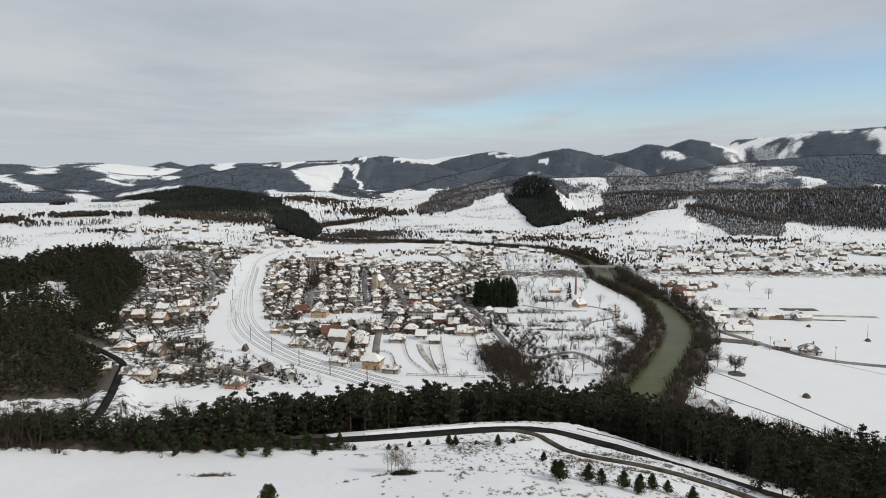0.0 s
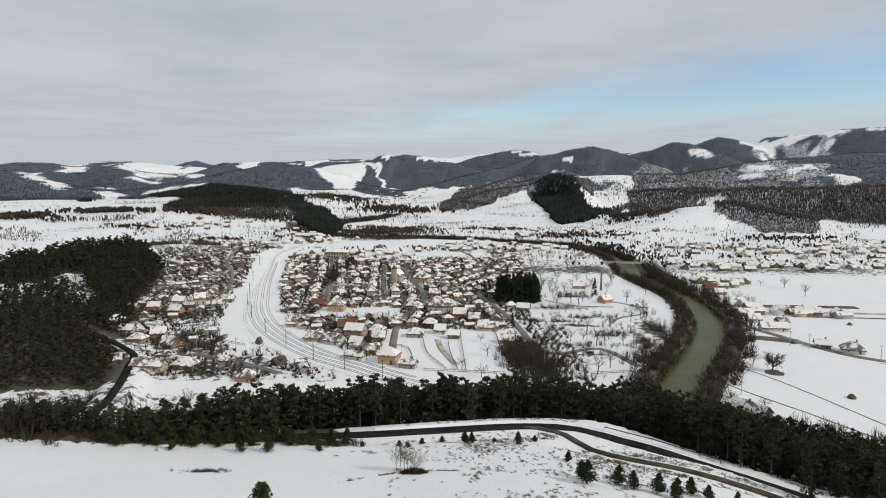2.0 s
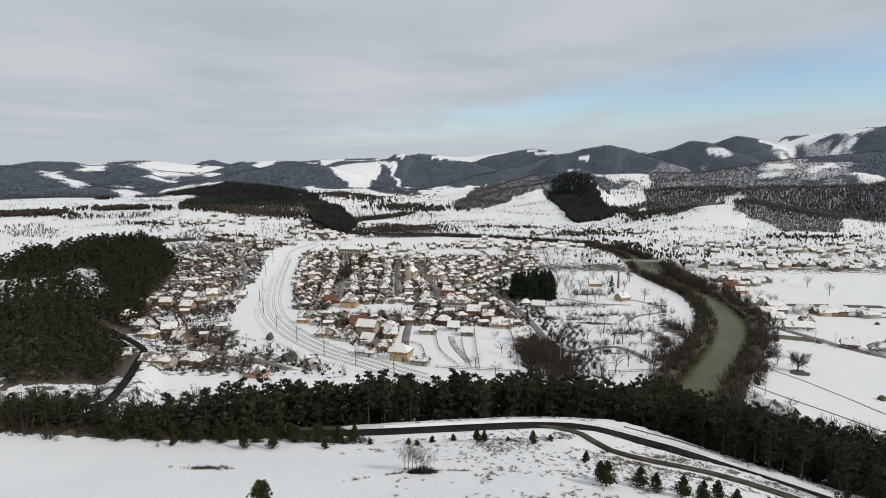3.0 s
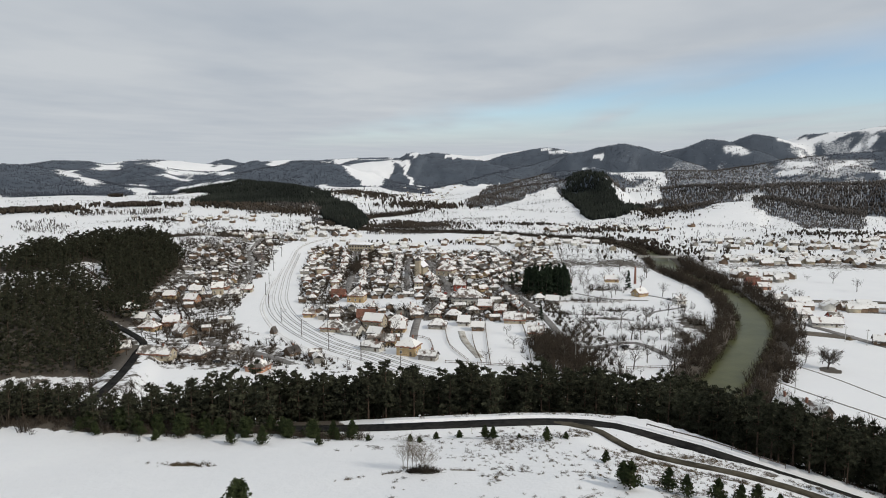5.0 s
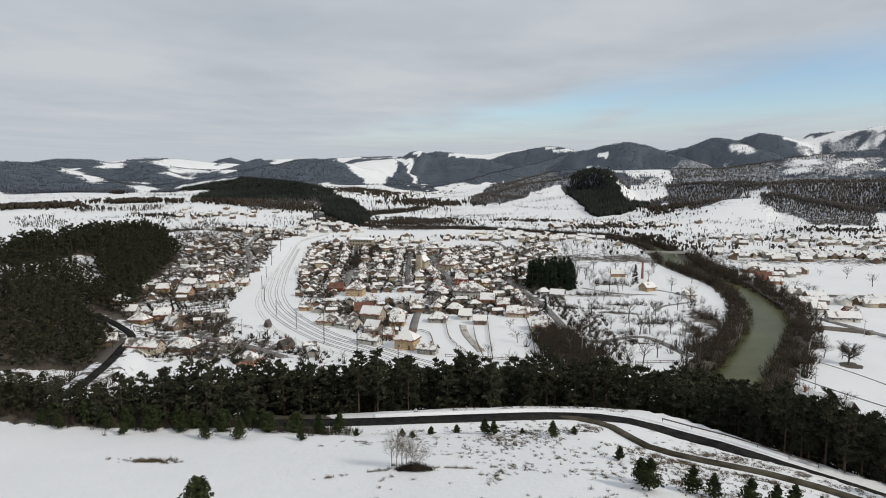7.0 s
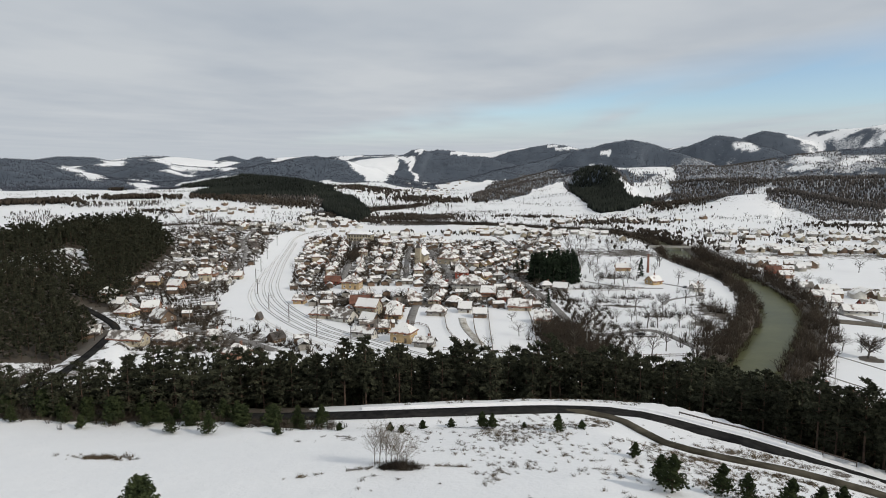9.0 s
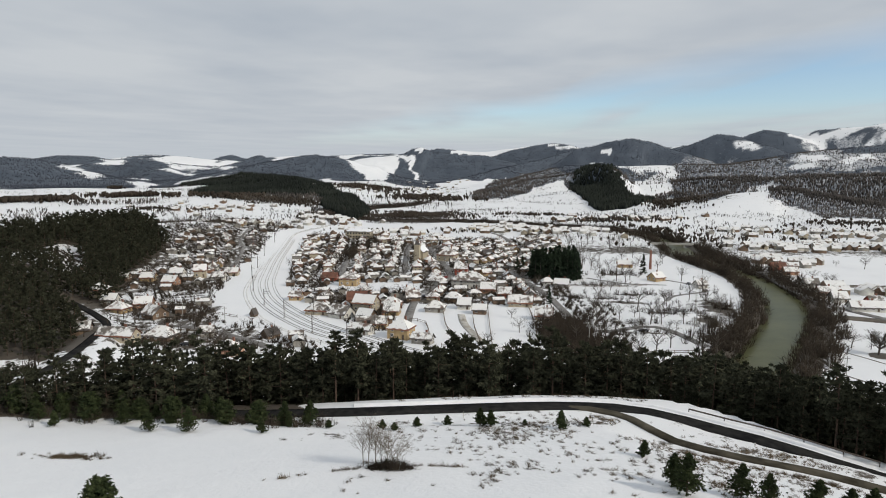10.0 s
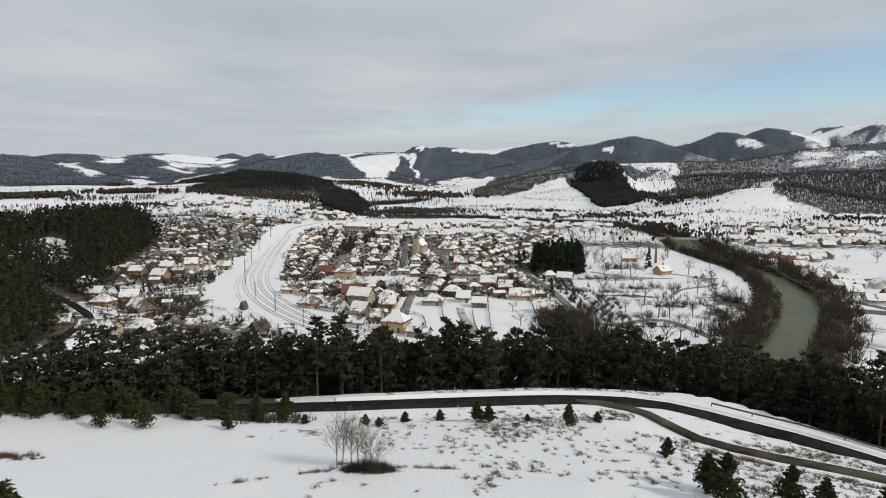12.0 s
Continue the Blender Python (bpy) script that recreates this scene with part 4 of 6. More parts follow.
def far_clumps(rng, p, kind, ma, name, label, tall=1.0, wide=0.17):
    """Crowns of distant woods: many small slim shapes, pointed for conifers, blunt for bare trees."""
    r = np.hypot(p[:, 0], p[:, 1])
    n = len(p)
    h = rng.uniform(5, 9.5, n) * np.where(kind == 1, 1.3, tall * (1 - 0.45 * sstep(1500, 2400, r)) * (0.42 + 0.58 * sstep(1050, 1250, r)))
    w = np.maximum(h * (0.22 if kind == 1 else wide), r * 0.0006) * rng.uniform(0.6, 1.3, n)
    z = height_at(p[:, 0], p[:, 1])
    a = rng.uniform(0, 6.28, n)
    low = 0.2 if kind == 1 else 0.6
    v = np.zeros((n, 5, 3))
    v[:, 0] = np.c_[p, z - 0.5]
    v[:, 4] = np.c_[p + rng.normal(size=(n, 2)) * w[:, None] * 0.4, z + h]
    for k in range(3):
        q = w * rng.uniform(0.6, 1.3, n)
        v[:, k + 1] = np.c_[p[:, 0] + np.cos(a + k * 2.094) * q, p[:, 1] + np.sin(a + k * 2.094) * q, z + h * (low + rng.uniform(-0.2, 0.3, n))]
    f = np.array([(0, 2, 1), (0, 3, 2), (0, 1, 3), (4, 1, 2), (4, 2, 3), (4, 3, 1)])
    fs = (f[None] + (np.arange(n) * 5)[:, None, None]).reshape(-1, 3)
    tagged(sheet(name, v.reshape(-1, 3), fs, [ma]), label, "woods", kind="stuff")


# copses on the valley floor: x, y, half width, half depth, number
PATCHES = [
    (-354, 738, 30, 16, 260), (-323, 810, 20, 14, 120), (-248, 985, 14, 60, 260), (-130, 985, 55, 34, 600), (39, 1024, 40, 14, 120),
    (-453, 1119, 50, 20, 180), (-358, 1100, 50, 24, 240), (-632, 1122, 60, 12, 140), (-764, 1026, 60, 14, 200), (-353, 1761, 60, 60, 300),
    (-149, 1461, 60, 50, 250), (168, 930, 46, 24, 240), (420, 866, 50, 12, 120), (281, 1103, 26, 40, 140), (-478, 931, 40, 14, 140),
    (-888, 1465, 7, 7, 24), (165, 780, 24, 40, 200), (220, 700, 60, 10, 90), (330, 655, 110, 14, 90), (450, 790, 170, 22, 150), (-40, 775, 90, 12, 90),
]


def build_far_woods():
    rng = np.random.RandomState(24)
    n = 420000
    az, r = radians(1) * rng.uniform(-46, 41, n), np.exp(rng.uniform(math.log(780), math.log(4550), n))
    x, y = r * np.sin(az), r * np.cos(az)
    k, kind = woods(x, y)
    keep = rng.uniform(0, 1, n) < k * np.where(kind == 1, 1.0, 0.62)
    x, y, kind = x[keep], y[keep], kind[keep]
    p = np.c_[x, y]
    copse = []
    for px, py, rx, ry, num in PATCHES:
        q = np.c_[px + rng.normal(size=2 * num) * rx * 0.8, py + rng.normal(size=2 * num) * ry]
        q = q[fbm(q[:, 0], q[:, 1], 22, 3) > 0.42]
        q = q[(nearest(q[:, 0], q[:, 1], RIVER)[0] > 12) & (rail_gap(q[:, 0], q[:, 1])[0] > 14)]
        copse.append(q)
    far_clumps(rng, np.vstack(copse), 0, M_TWIG, "copses", "low brown brushwood copses on the valley floor", 1.15, 0.42)
    far_clumps(rng, p[kind == 0][:70000], 0, M_HAZYWOODS, "bare_woods", "grey leafless woods, tinted haze-blue, over the far snowy hills")
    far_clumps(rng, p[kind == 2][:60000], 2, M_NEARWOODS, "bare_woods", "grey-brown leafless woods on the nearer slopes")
    far_clumps(rng, p[kind == 1][:24000], 1, M_CONIFERS, "conifer_woods", "dark conifer wood on a hill spur")
    return int(keep.sum())


def build_brush():
    """Leafless brush along the river and on banks."""
    rng = np.random.RandomState(25)
    kinds = []
    for h in (4.5, 5.5, 3.5, 6.5):
        pieces = []
        for _ in range(11):
            a, o = rng.uniform(0, 6.283), rng.uniform(0, 1.2)
            b = np.array([math.cos(a) * o, math.sin(a) * o, 0])
            w = rng.uniform(0.1, 2.3)
            t = b + np.array([math.cos(a) * w, math.sin(a) * w, h * rng.uniform(0.6, 1.0) * (1 - 0.17 * w)])
            pieces.append(spike(b, t, 0.13))
            for _ in range(2):
                q = b + (t - b) * rng.uniform(0.35, 0.85)
                pieces.append(spike(q, q + rng.normal(size=3) * 0.7 + (0, 0, h * 0.16), 0.075))
        kinds.append(merge(pieces))
    t = rng.uniform(0, len(RIVER) - 1.001, 4900)
    i = t.astype(int)
    base = RIVER[i] + (RIVER[i + 1] - RIVER[i]) * (t - i)[:, None]
    d = RIVER[i + 1] - RIVER[i]
    nrm = np.c_[d[:, 1], -d[:, 0]] / np.linalg.norm(d, axis=1)[:, None]
    side = np.where(rng.uniform(size=len(t)) < 0.58, -1, 1)
    p = base + nrm * (side * (np.where(base[:, 1] > 470, 5.5, 8.0) + rng.uniform(0, 1, len(t)) ** 1.2 * np.where(base[:, 1] > 640, 8, np.where(side < 0, 16, 12))))[:, None]
    rr, _ = nearest(p[:, 0], p[:, 1], RIVER)
    p = p[(rr > np.where(abs(p[:, 1] - 635) < 45, 13.5, np.where(p[:, 1] > 470, 6.0, 8.4))) & (p[:, 1] > 215)]
    # thickets by the park, the railway and the near bank
    for cx, cy, sx, sy, n in THICKETS:
        q = np.c_[rng.normal(size=n) * sx + cx, rng.normal(size=n) * sy + cy]
        p = np.vstack([p, q])
    q = spots(rng, 22000, -290, 60, 290, 740, lambda x, y: (fbm(x, y, 26, 103) > 0.46) & (rail_gap(x, y)[0] > 15) & ~in_shoulder(x, y) & (nearest(x, y, HILL_ROAD)[0] > 6), 2.4)
    for fx, fy, rx, ry in FIELDS:
        q = q[np.maximum(abs(q[:, 0] - fx) / rx, abs(q[:, 1] - fy) / ry) > 1]
    for street in STREETS:
        q = q[nearest(q[:, 0], q[:, 1], smooth_line(street, 12))[0] > 3.5]
    q = on_land(q[:4200])
    bushes = [merge([spike((rng.normal() * 0.5, rng.normal() * 0.5, -0.1), (rng.normal() * 1.1, rng.normal() * 1.1, h * rng.uniform(0.5, 1.05)), 0.2) for _ in range(12)]) for h in (2.2, 3.0, 4.0)]
    strew("garden_shrubs", bushes, q, rng.uniform(0, 6.28, len(q)), rng.uniform(0.5, 1.15, len(q)), rng.randint(0, 3, len(q)), M_TWIG, "dark leafless shrubs in the village gardens", "shrubs")
    rh, _ = nearest(p[:, 0], p[:, 1], HILL_ROAD)
    rl, _ = rail_gap(p[:, 0], p[:, 1])
    rr, _ = nearest(p[:, 0], p[:, 1], RIVER)
    p = on_land(p[(rh > 5.5) & (rl > 13) & (rr > 6)])
    rr2, _ = nearest(p[:, 0], p[:, 1], RIVER)
    low = np.vstack([rng.normal(size=(560, 2)) * (26, 2.6) + (-64, 168.5), rng.normal(size=(120, 2)) * (12, 2) + (-105, 168)])
    low = on_land(low[(nearest(low[:, 0], low[:, 1], HILL_ROAD)[0] > 4) & (low[:, 0] < -24)])
    strew("undergrowth", kinds, low, rng.uniform(0, 6.28, len(low)), rng.uniform(0.22, 0.5, len(low)), rng.randint(0, 4, len(low)), M_TWIG, "low dark undergrowth at the edge of the pines", "brush")
    strew("riverside_brush", kinds, p, rng.uniform(0, 6.28, len(p)), rng.uniform(0.7, 1.45, len(p)) * (1 + 0.4 * sstep(440, 500, p[:, 1]) * (1 - sstep(690, 760, p[:, 1]))) * (1 - 0.42 * (abs(p[:, 0] - 78) < 34) * (p[:, 1] > 325) * (p[:, 1] < 500) * (rr2 > 26)), rng.randint(0, 4, len(p)), M_TWIG, "brown leafless brush along the river banks", "brush")



def build_bare_trees():
    rng = np.random.RandomState(26)
    kinds = [bare_arrays(rng, h * 1.1, s, 10, 6, 5, u * 0.7, 1.7) for h, s, u in ((7, 0.42, 0.5), (9, 0.38, 0.7), (5.5, 0.45, 0.4), (11, 0.34, 0.9), (6.5, 0.45, 0.3))]
    label = "leafless grey-brown tree standing in the snow"
    masters = [tree_thing("bare_tree", a, (M_BARK, M_TWIG), label, "tree", "leafless trees") for a in kinds]
    fixed = [(141, 316, 1), (258, 525, 1), (245, 537, 4), (257, 491, 2), (106, 265, 3), (120, 258, 2), (78, 430, 0), (68, 429, 0), (89, 388, 3), (72, 348, 3), (60, 358, 1), (70, 523, 3), (89, 538, 0), (108, 568, 3), (60, 510, 1), (-103, 399, 4), (-89, 385, 0), (10, 355, 2), (13, 328, 4), (0, 305, 0), (9, 294, 4), (71, 310, 3)]
    more = [(54, 309, 1), (56, 294, 3), (94, 350, 3), (77, 349, 1), (87, 350, 3), (63, 300, 3), (85, 300, 3), (48, 322, 1), (96, 330, 3), (50, 305, 3), (74, 520, 1), (66, 531, 3), (115, 420, 1), (105, 405, 3), (67, 504, 3), (72, 498, 1), (77, 461, 3), (82, 458, 3), (86, 466, 1), (62, 512, 3), (90, 396, 1), (117, 464, 3), (119, 428, 3), (112, 377, 3), (95, 540, 3), (104, 528, 1), (80, 552, 3), (112, 505, 1), (124, 540, 3), (66, 455, 1)]

    def keep(x, y):
        rr, _ = rail_gap(x, y)
        rd, _ = nearest(x, y, RIVER)
        rs, _ = nearest(x, y, SIDE_ROAD)
        rh, _ = nearest(x, y, HILL_ROAD)
        ok = (rr > 16) & (rd > 24) & (rs > 6) & (rh > 8) & ~in_shoulder(x, y)
        for fx, fy, rx, ry in FIELDS:
            ok &= np.maximum(abs(x - fx) / rx, abs(y - fy) / ry) > 1
        ok &= ~((abs(x - 40) < 20) & (abs(y - 470) < 16))
        return ok & (x < 215) & ~((x > 118) & (y < 430))

    p = spots(rng, 420, -300, 215, 285, 760, keep, 9)[:215]
    places = [*fixed, *more, *((x, y, rng.randint(0, 5)) for x, y in p)]
    n = 0
    for x, y, k in places:
        z = float(land(np.array([float(x)]), np.array([float(y)]), False)[0]) - 0.1
        m = pose(x, y, z, 0, 0, rng.uniform(0, 360))
        s = rng.uniform(0.75, 1.1)
        if n < 5:
            ob = masters[n]
            ob.matrix_basis = m
        else:
            ob = copy_thing(masters[k], m)
        ob.scale = (s, s, s)
        n += 1
    # the broad lone tree in the field
    a = bare_arrays(rng, 8.8, 0.48, 20, 9, 12, 0.55, 3.2)
    ob = tree_thing("bare_tree", a, (M_BARK, M_TWIG), "broad leafless tree alone in a snowy field", "tree", "field trees")
    ob.matrix_basis = pose(146, 307, float(height_at(np.array([146.0]), np.array([307.0]))[0]) - 0.1)
    # orchards, hedges and far trees, past counting
    small = [merge([w, f]) for w, f in (bare_arrays(rng, h, 0.5, 6, 3, 0, 0.3, 2.2) for h in (3.2, 4.5, 6))]

    def keep_far(x, y):
        rr, _ = rail_gap(x, y)
        rd, _ = nearest(x, y, RIVER)
        rs, _ = nearest(x, y, SIDE_ROAD)
        wet = fbm(x, y, 40, 33) + 0.10 * (np.hypot(x + 60, y - 500) < 260)
        ok = (rr > 15) & (rd > 16) & (rs > 6) & ~((x > 50) & (x < 150) & (y > 400) & (y < 600)) & (wet > 0.53 + 0.10 * ((x > 30) & (y < 620)))
        for fx, fy, rx, ry in FIELDS:
            ok &= np.maximum(abs(x - fx) / rx, abs(y - fy) / ry) > 1
        return ok

    q = np.vstack([spots(rng, 5200, -330, 150, 290, 800, keep_far, 3.6), spots(rng, 6000, -1100, 900, 640, 1500, lambda x, y: keep_far(x, y) & (fbm(x, y, 70, 35) > 0.52), 5)])
    q = q[~((q[:, 0] > 175) & (q[:, 1] < 640)) | (rng.uniform(size=len(q)) < 0.2)]
    q = on_land(q)
    strew("orchard_trees", small, q, rng.uniform(0, 6.28, len(q)), rng.uniform(0.6, 1.2, len(q)), rng.randint(0, 3, len(q)), M_TWIG, "small leafless orchard and hedge trees between houses", "trees")


# ---------------------------------------------------------------- houses
def prism_roof(w, d, rise, over, thick, hip):
    """A pitched roof slab with eaves, its underside open to the walls. The ridge runs along x."""
    hw, hd = w / 2 + over, d / 2 + over
    rx = hw - (hd * 0.9 if hip else 0)
    rx = max(rx, 0.3)
    low = -over * rise / (d / 2)
    top = [(-hw, -hd, low), (hw, -hd, low), (hw, hd, low), (-hw, hd, low), (-rx, 0, rise), (rx, 0, rise)]
    v = [*top, *((x, y, z - thick) for x, y, z in top)]
    f = [(0, 1, 5, 4), (2, 3, 4, 5), (1, 2, 5), (3, 0, 4), (7, 6, 10, 11), (9, 8, 11, 10), (8, 7, 11), (6, 9, 10), (0, 6, 7, 1), (1, 7, 8, 2), (2, 8, 9, 3), (3, 9, 6, 0)]
    if not hip:
        f = [q for q in f if q not in ((1, 2, 5), (3, 0, 4), (8, 7, 11), (6, 9, 10), (1, 7, 8, 2), (3, 9, 6, 0))]
        f += [(1, 7, 11, 5), (2, 5, 11, 8), (0, 4, 10, 6), (3, 9, 10, 4)]
    return v, f


def faces(name, v, f, ma, parent, lift=0.0):
    bm = bmesh.new()
    vs = [bm.verts.new((x, y, z + lift)) for x, y, z in v]
    for q in f:
        bm.faces.new([vs[i] for i in q])
    bmesh.ops.recalc_face_normals(bm, faces=bm.faces[:])
    return part(name, bm, ma, parent)


def snow_cap(w, d, rise, over, hip, rng, bare):
    """Snow lying on a roof: thick, wavy at the lower edges; a bare roof keeps a few strips only."""
    bm = bmesh.new()
    hw, hd = w / 2 + over - 0.12, d / 2 + over - 0.15
    inset = (hd * 0.9 if hip else 0)
    nx = 9
    for s in (-1, 1):
        if bare and s == -1:
            continue
        top, low = [], []
        for i in range(nx):
            u = -1 + 2 * i / (nx - 1)
            reach = hd * (1 - rng.uniform(0.0, 0.14 if not bare else 0.6))
            xr, xl = u * max(hw - inset, 0.2), u * hw
            zl = rise - reach / (d / 2) * rise
            k = reach / hd
            top.append(bm.verts.new((xr, s * 0.02, rise + 0.16)))
            low.append(bm.verts.new((xr + (xl - xr) * k, s * reach, zl + 0.15)))
        foot = [bm.verts.new((v.co.x, v.co.y + s * 0.02, v.co.z - 0.14)) for v in low]
        for i in range(nx - 1):
            for a, b in ((top, low), (low, foot)):
                q = [a[i], a[i + 1], b[i + 1], b[i]]
                bm.faces.new(q if s == 1 else q[::-1])
    if hip and not bare:
        for s in (-1, 1):
            ridge = bm.verts.new((s * max(hw - inset, 0.2), 0, rise + 0.16))
            zl = rise - hd / (d / 2) * rise * 0.95
            a, b = bm.verts.new((s * hw * 0.99, -hd * 0.95, zl + 0.15)), bm.verts.new((s * hw * 0.99, hd * 0.95, zl + 0.15))
            bm.faces.new((ridge, a, b) if s == 1 else (ridge, b, a))
    return bm


def house(rng, w, d, storeys, wall, roof, full=False, name="house", label=""):
    """A village house: walls, roof and its snow, chimney, door, windows with panes."""
    root = new(name)
    hip, bare = roof == "hip", roof == "bare"
    w, d = w * 0.9, d * 0.9
    eave = 0.2 + 2.25 * storeys
    rise = d / 2 * (0.78 if hip else 0.84)
    over = 0.6
    bm = bmesh.new()
    box(bm, -w / 2, w / 2, -d / 2, d / 2, -0.8, eave)
    walls = part("wall", bm, WALLS[wall], root)
    if not hip:
        for side in (-1, 1):
            v = [(side * (w / 2 * 0.995 - t), y, z) for t in (0, 0.3) for y, z in ((-d / 2, eave - 0.05), (d / 2, eave - 0.05), (0, eave + rise - 0.05))]
            faces("gable", v, [(0, 1, 2), (3, 5, 4), (0, 2, 5, 3), (1, 4, 5, 2)], WALLS[wall], root)
    v, f = prism_roof(w, d, rise, over, 0.16, hip)
    tiles = M_TILE if wall in ("ochre", "salmon", "cream", "red") else M_ROOFDARK
    faces("roof", v, f, tiles, root, eave + 0.02)
    snow = part("roof_snow", snow_cap(w, d, rise, over, hip, rng, bare), M_ROOFSNOW, root, "crusted white snow on the roof")
    snow.location.z = eave + 0.02
    bm = bmesh.new()
    cx, cy = w * 0.18, d * 0.12
    box(bm, cx - 0.35, cx + 0.35, cy - 0.3, cy + 0.3, eave + rise * 0.4, eave + rise + 0.9)
    box(bm, cx - 0.42, cx + 0.42, cy - 0.37, cy + 0.37, eave + rise + 0.9, eave + rise + 1.05)
    part("chimney", bm, M_BRICK, root)
    bm = bmesh.new()
    box(bm, -0.5, 0.5, -0.06, 0.06, 0, 2.05)
    box(bm, -0.4, 0.4, -0.08, 0.0, 0.15, 1.0)
    door = part("door", bm, M_WOOD, root, "brown panelled door")
    door.location = (w * 0.28, -d / 2, 0.2)
    sides = []
    for st in range(storeys):
        z = 1.1 + 2.35 * st
        n = max(2, int(w / 3.6))
        sides += [(-w / 2 + (i + 0.5) * w / n, -d / 2, z, 0) for i in range(n) if not (st == 0 and abs(-w / 2 + (i + 0.5) * w / n - w * 0.28) < 1.2)]
        sides += [(w / 2, (i - 0.5) * d * 0.45, z, 90) for i in range(2)]
        if full:
            sides += [(-w / 2, (i - 0.5) * d * 0.45, z, 90) for i in range(2)]
    first = None
    for x, y, z, turn in sides:
        if first is None:
            bm = bmesh.new()
            if full:
                for a, b, c, e in ((-0.6, 0.6, -0.08, 0.08), (-0.6, 0.6, 1.22, 1.38), (-0.6, -0.46, 0.08, 1.22), (0.46, 0.6, 0.08, 1.22), (-0.04, 0.04, 0.08, 1.22)):
                    box(bm, a, b, -0.09, 0.09, c, e)
            else:
                box(bm, -0.6, 0.6, -0.09, 0.09, -0.08, 1.38)
                front = [q for q in bm.faces if abs(q.normal.y) > 0.9]
                bmesh.ops.inset_individual(bm, faces=front, thickness=0.13, depth=-0.04)
                for q in front:
                    q.material_index = 1
            first = part("window", bm, M_FRAME, root)
            first.data.materials.append(M_GLASS)
            if full:
                bm = bmesh.new()
                box(bm, -0.46, 0.46, -0.05, 0.05, 0.08, 1.22)
                pane = part("pane", bm, M_GLASS, first)
            first.location, first.rotation_euler = (x, y, z), (0, 0, radians(turn))
        else:
            ob = new("window", first.data)
            ob.parent, ob.location, ob.rotation_euler = root, (x, y, z), (0, 0, radians(turn))
            if full:
                new("pane", pane.data).parent = ob
    return tagged(root, label, "house", "village houses")


WALL_WORDS = {"cream": "cream-rendered", "ochre": "ochre-yellow", "white": "whitewashed", "salmon": "salmon-orange", "grey": "grey-rendered", "brown": "brown wooden", "red": "dark red"}
ROOF_WORDS = {"hip": "a snow-covered hipped roof", "gable": "a snow-covered gabled roof", "bare": "a partly bare tiled roof"}
# x, y, width, depth, turn, storeys, wall, roof
LOWER = [
    (-133, 304, 12, 9, -8, 1, "brown", "hip"), (-148, 298, 17, 7, -5, 1, "cream", "gable"), (-170, 307, 8, 7, 20, 1, "brown", "gable"),
    (-97, 287, 9, 8, -15, 1, "salmon", "hip"), (-117, 311, 6, 5, 10, 1, "grey", "gable"), (-207, 376, 9, 8, 0, 2, "cream", "hip"),
    (-180, 349, 10, 8, -10, 1, "ochre", "hip"), (-157, 341, 11, 9, -30, 1, "brown", "gable"), (-174, 361, 9, 8, 15, 1, "salmon", "gable"),
    (-195, 366, 8, 7, 5, 1, "white", "gable"),
]
UPPER_LEFT = [
    (-189, 415, 9, 8, -5, 1, "salmon", "gable"), (-205, 419, 9, 7, 5, 1, "ochre", "gable"), (-185, 444, 8, 9, 20, 2, "cream", "gable"),
    (-198, 440, 9, 7, 0, 1, "white", "gable"), (-267, 521, 11, 8, -5, 1, "salmon", "hip"), (-171, 440, 9, 7, 0, 1, "white", "gable"),
    (-170, 457, 9, 7, 10, 1, "cream", "gable"), (-217, 413, 8, 6, 0, 1, "brown", "gable"),
]
RAILSIDE = [
    (-82, 356, 13, 9, -8, 1, "cream", "hip"), (-70, 350, 11, 9, -25, 1, "white", "gable"), (-61, 364, 12, 9, -15, 2, "cream", "gable"),
    (-70, 384, 11, 9, 10, 1, "salmon", "bare"), (-50, 374, 9, 8, -15, 1, "salmon", "hip"), (-47, 358, 8, 8, 0, 1, "ochre", "gable"),
    (-57, 346, 8, 7, -20, 1, "brown", "gable"), (-54, 321, 11, 5, -20, 1, "white", "gable"), (-48, 332, 7, 7, 0, 1, "ochre", "gable"),
    (-36, 316, 10, 9, -15, 2, "ochre", "hip"), (-26, 308, 9, 5, -15, 1, "grey", "gable"), (-86, 433, 12, 10, -3, 2, "ochre", "hip"),
]
CENTRE = [
    (-14, 433, 21, 12, -5, 2, "white", "hip"), (-2, 417, 9, 9, -5, 1, "salmon", "gable"), (7, 405, 8, 8, -5, 1, "red", "gable"),
    (-21, 476, 9, 8, -5, 2, "red", "gable"), (-36, 545, 15, 14, -15, 2, "cream", "hip"), (-27, 366, 10, 8, -5, 1, "grey", "hip"),
    (-13, 374, 7, 8, -5, 1, "white", "gable"), (-5, 363, 7, 6, -5, 1, "brown", "gable"), (15, 382, 13, 8, -5, 1, "cream", "gable"),
    (25, 354, 8, 8, -10, 1, "cream", "gable"), (-20, 391, 9, 7, -5, 1, "brown", "hip"), (-34, 441, 12, 8, -15, 1, "white", "hip"),
]
EAST = [
    (102, 465, 9, 8, 35, 1, "ochre", "gable"), (122, 442, 7, 6, 20, 1, "white", "gable"), (41, 437, 9, 7, -15, 1, "grey", "gable"),
    (93, 520, 11, 7, 0, 1, "ochre", "gable"), (196, 516, 10, 8, 0, 1, "red", "bare"), (196, 497, 9, 7, 0, 1, "salmon", "gable"),
    (188, 452, 9, 7, 0, 1, "white", "gable"), (184, 425, 10, 7, 0, 1, "cream", "gable"), (182, 408, 8, 8, 0, 1, "white", "gable"),
]
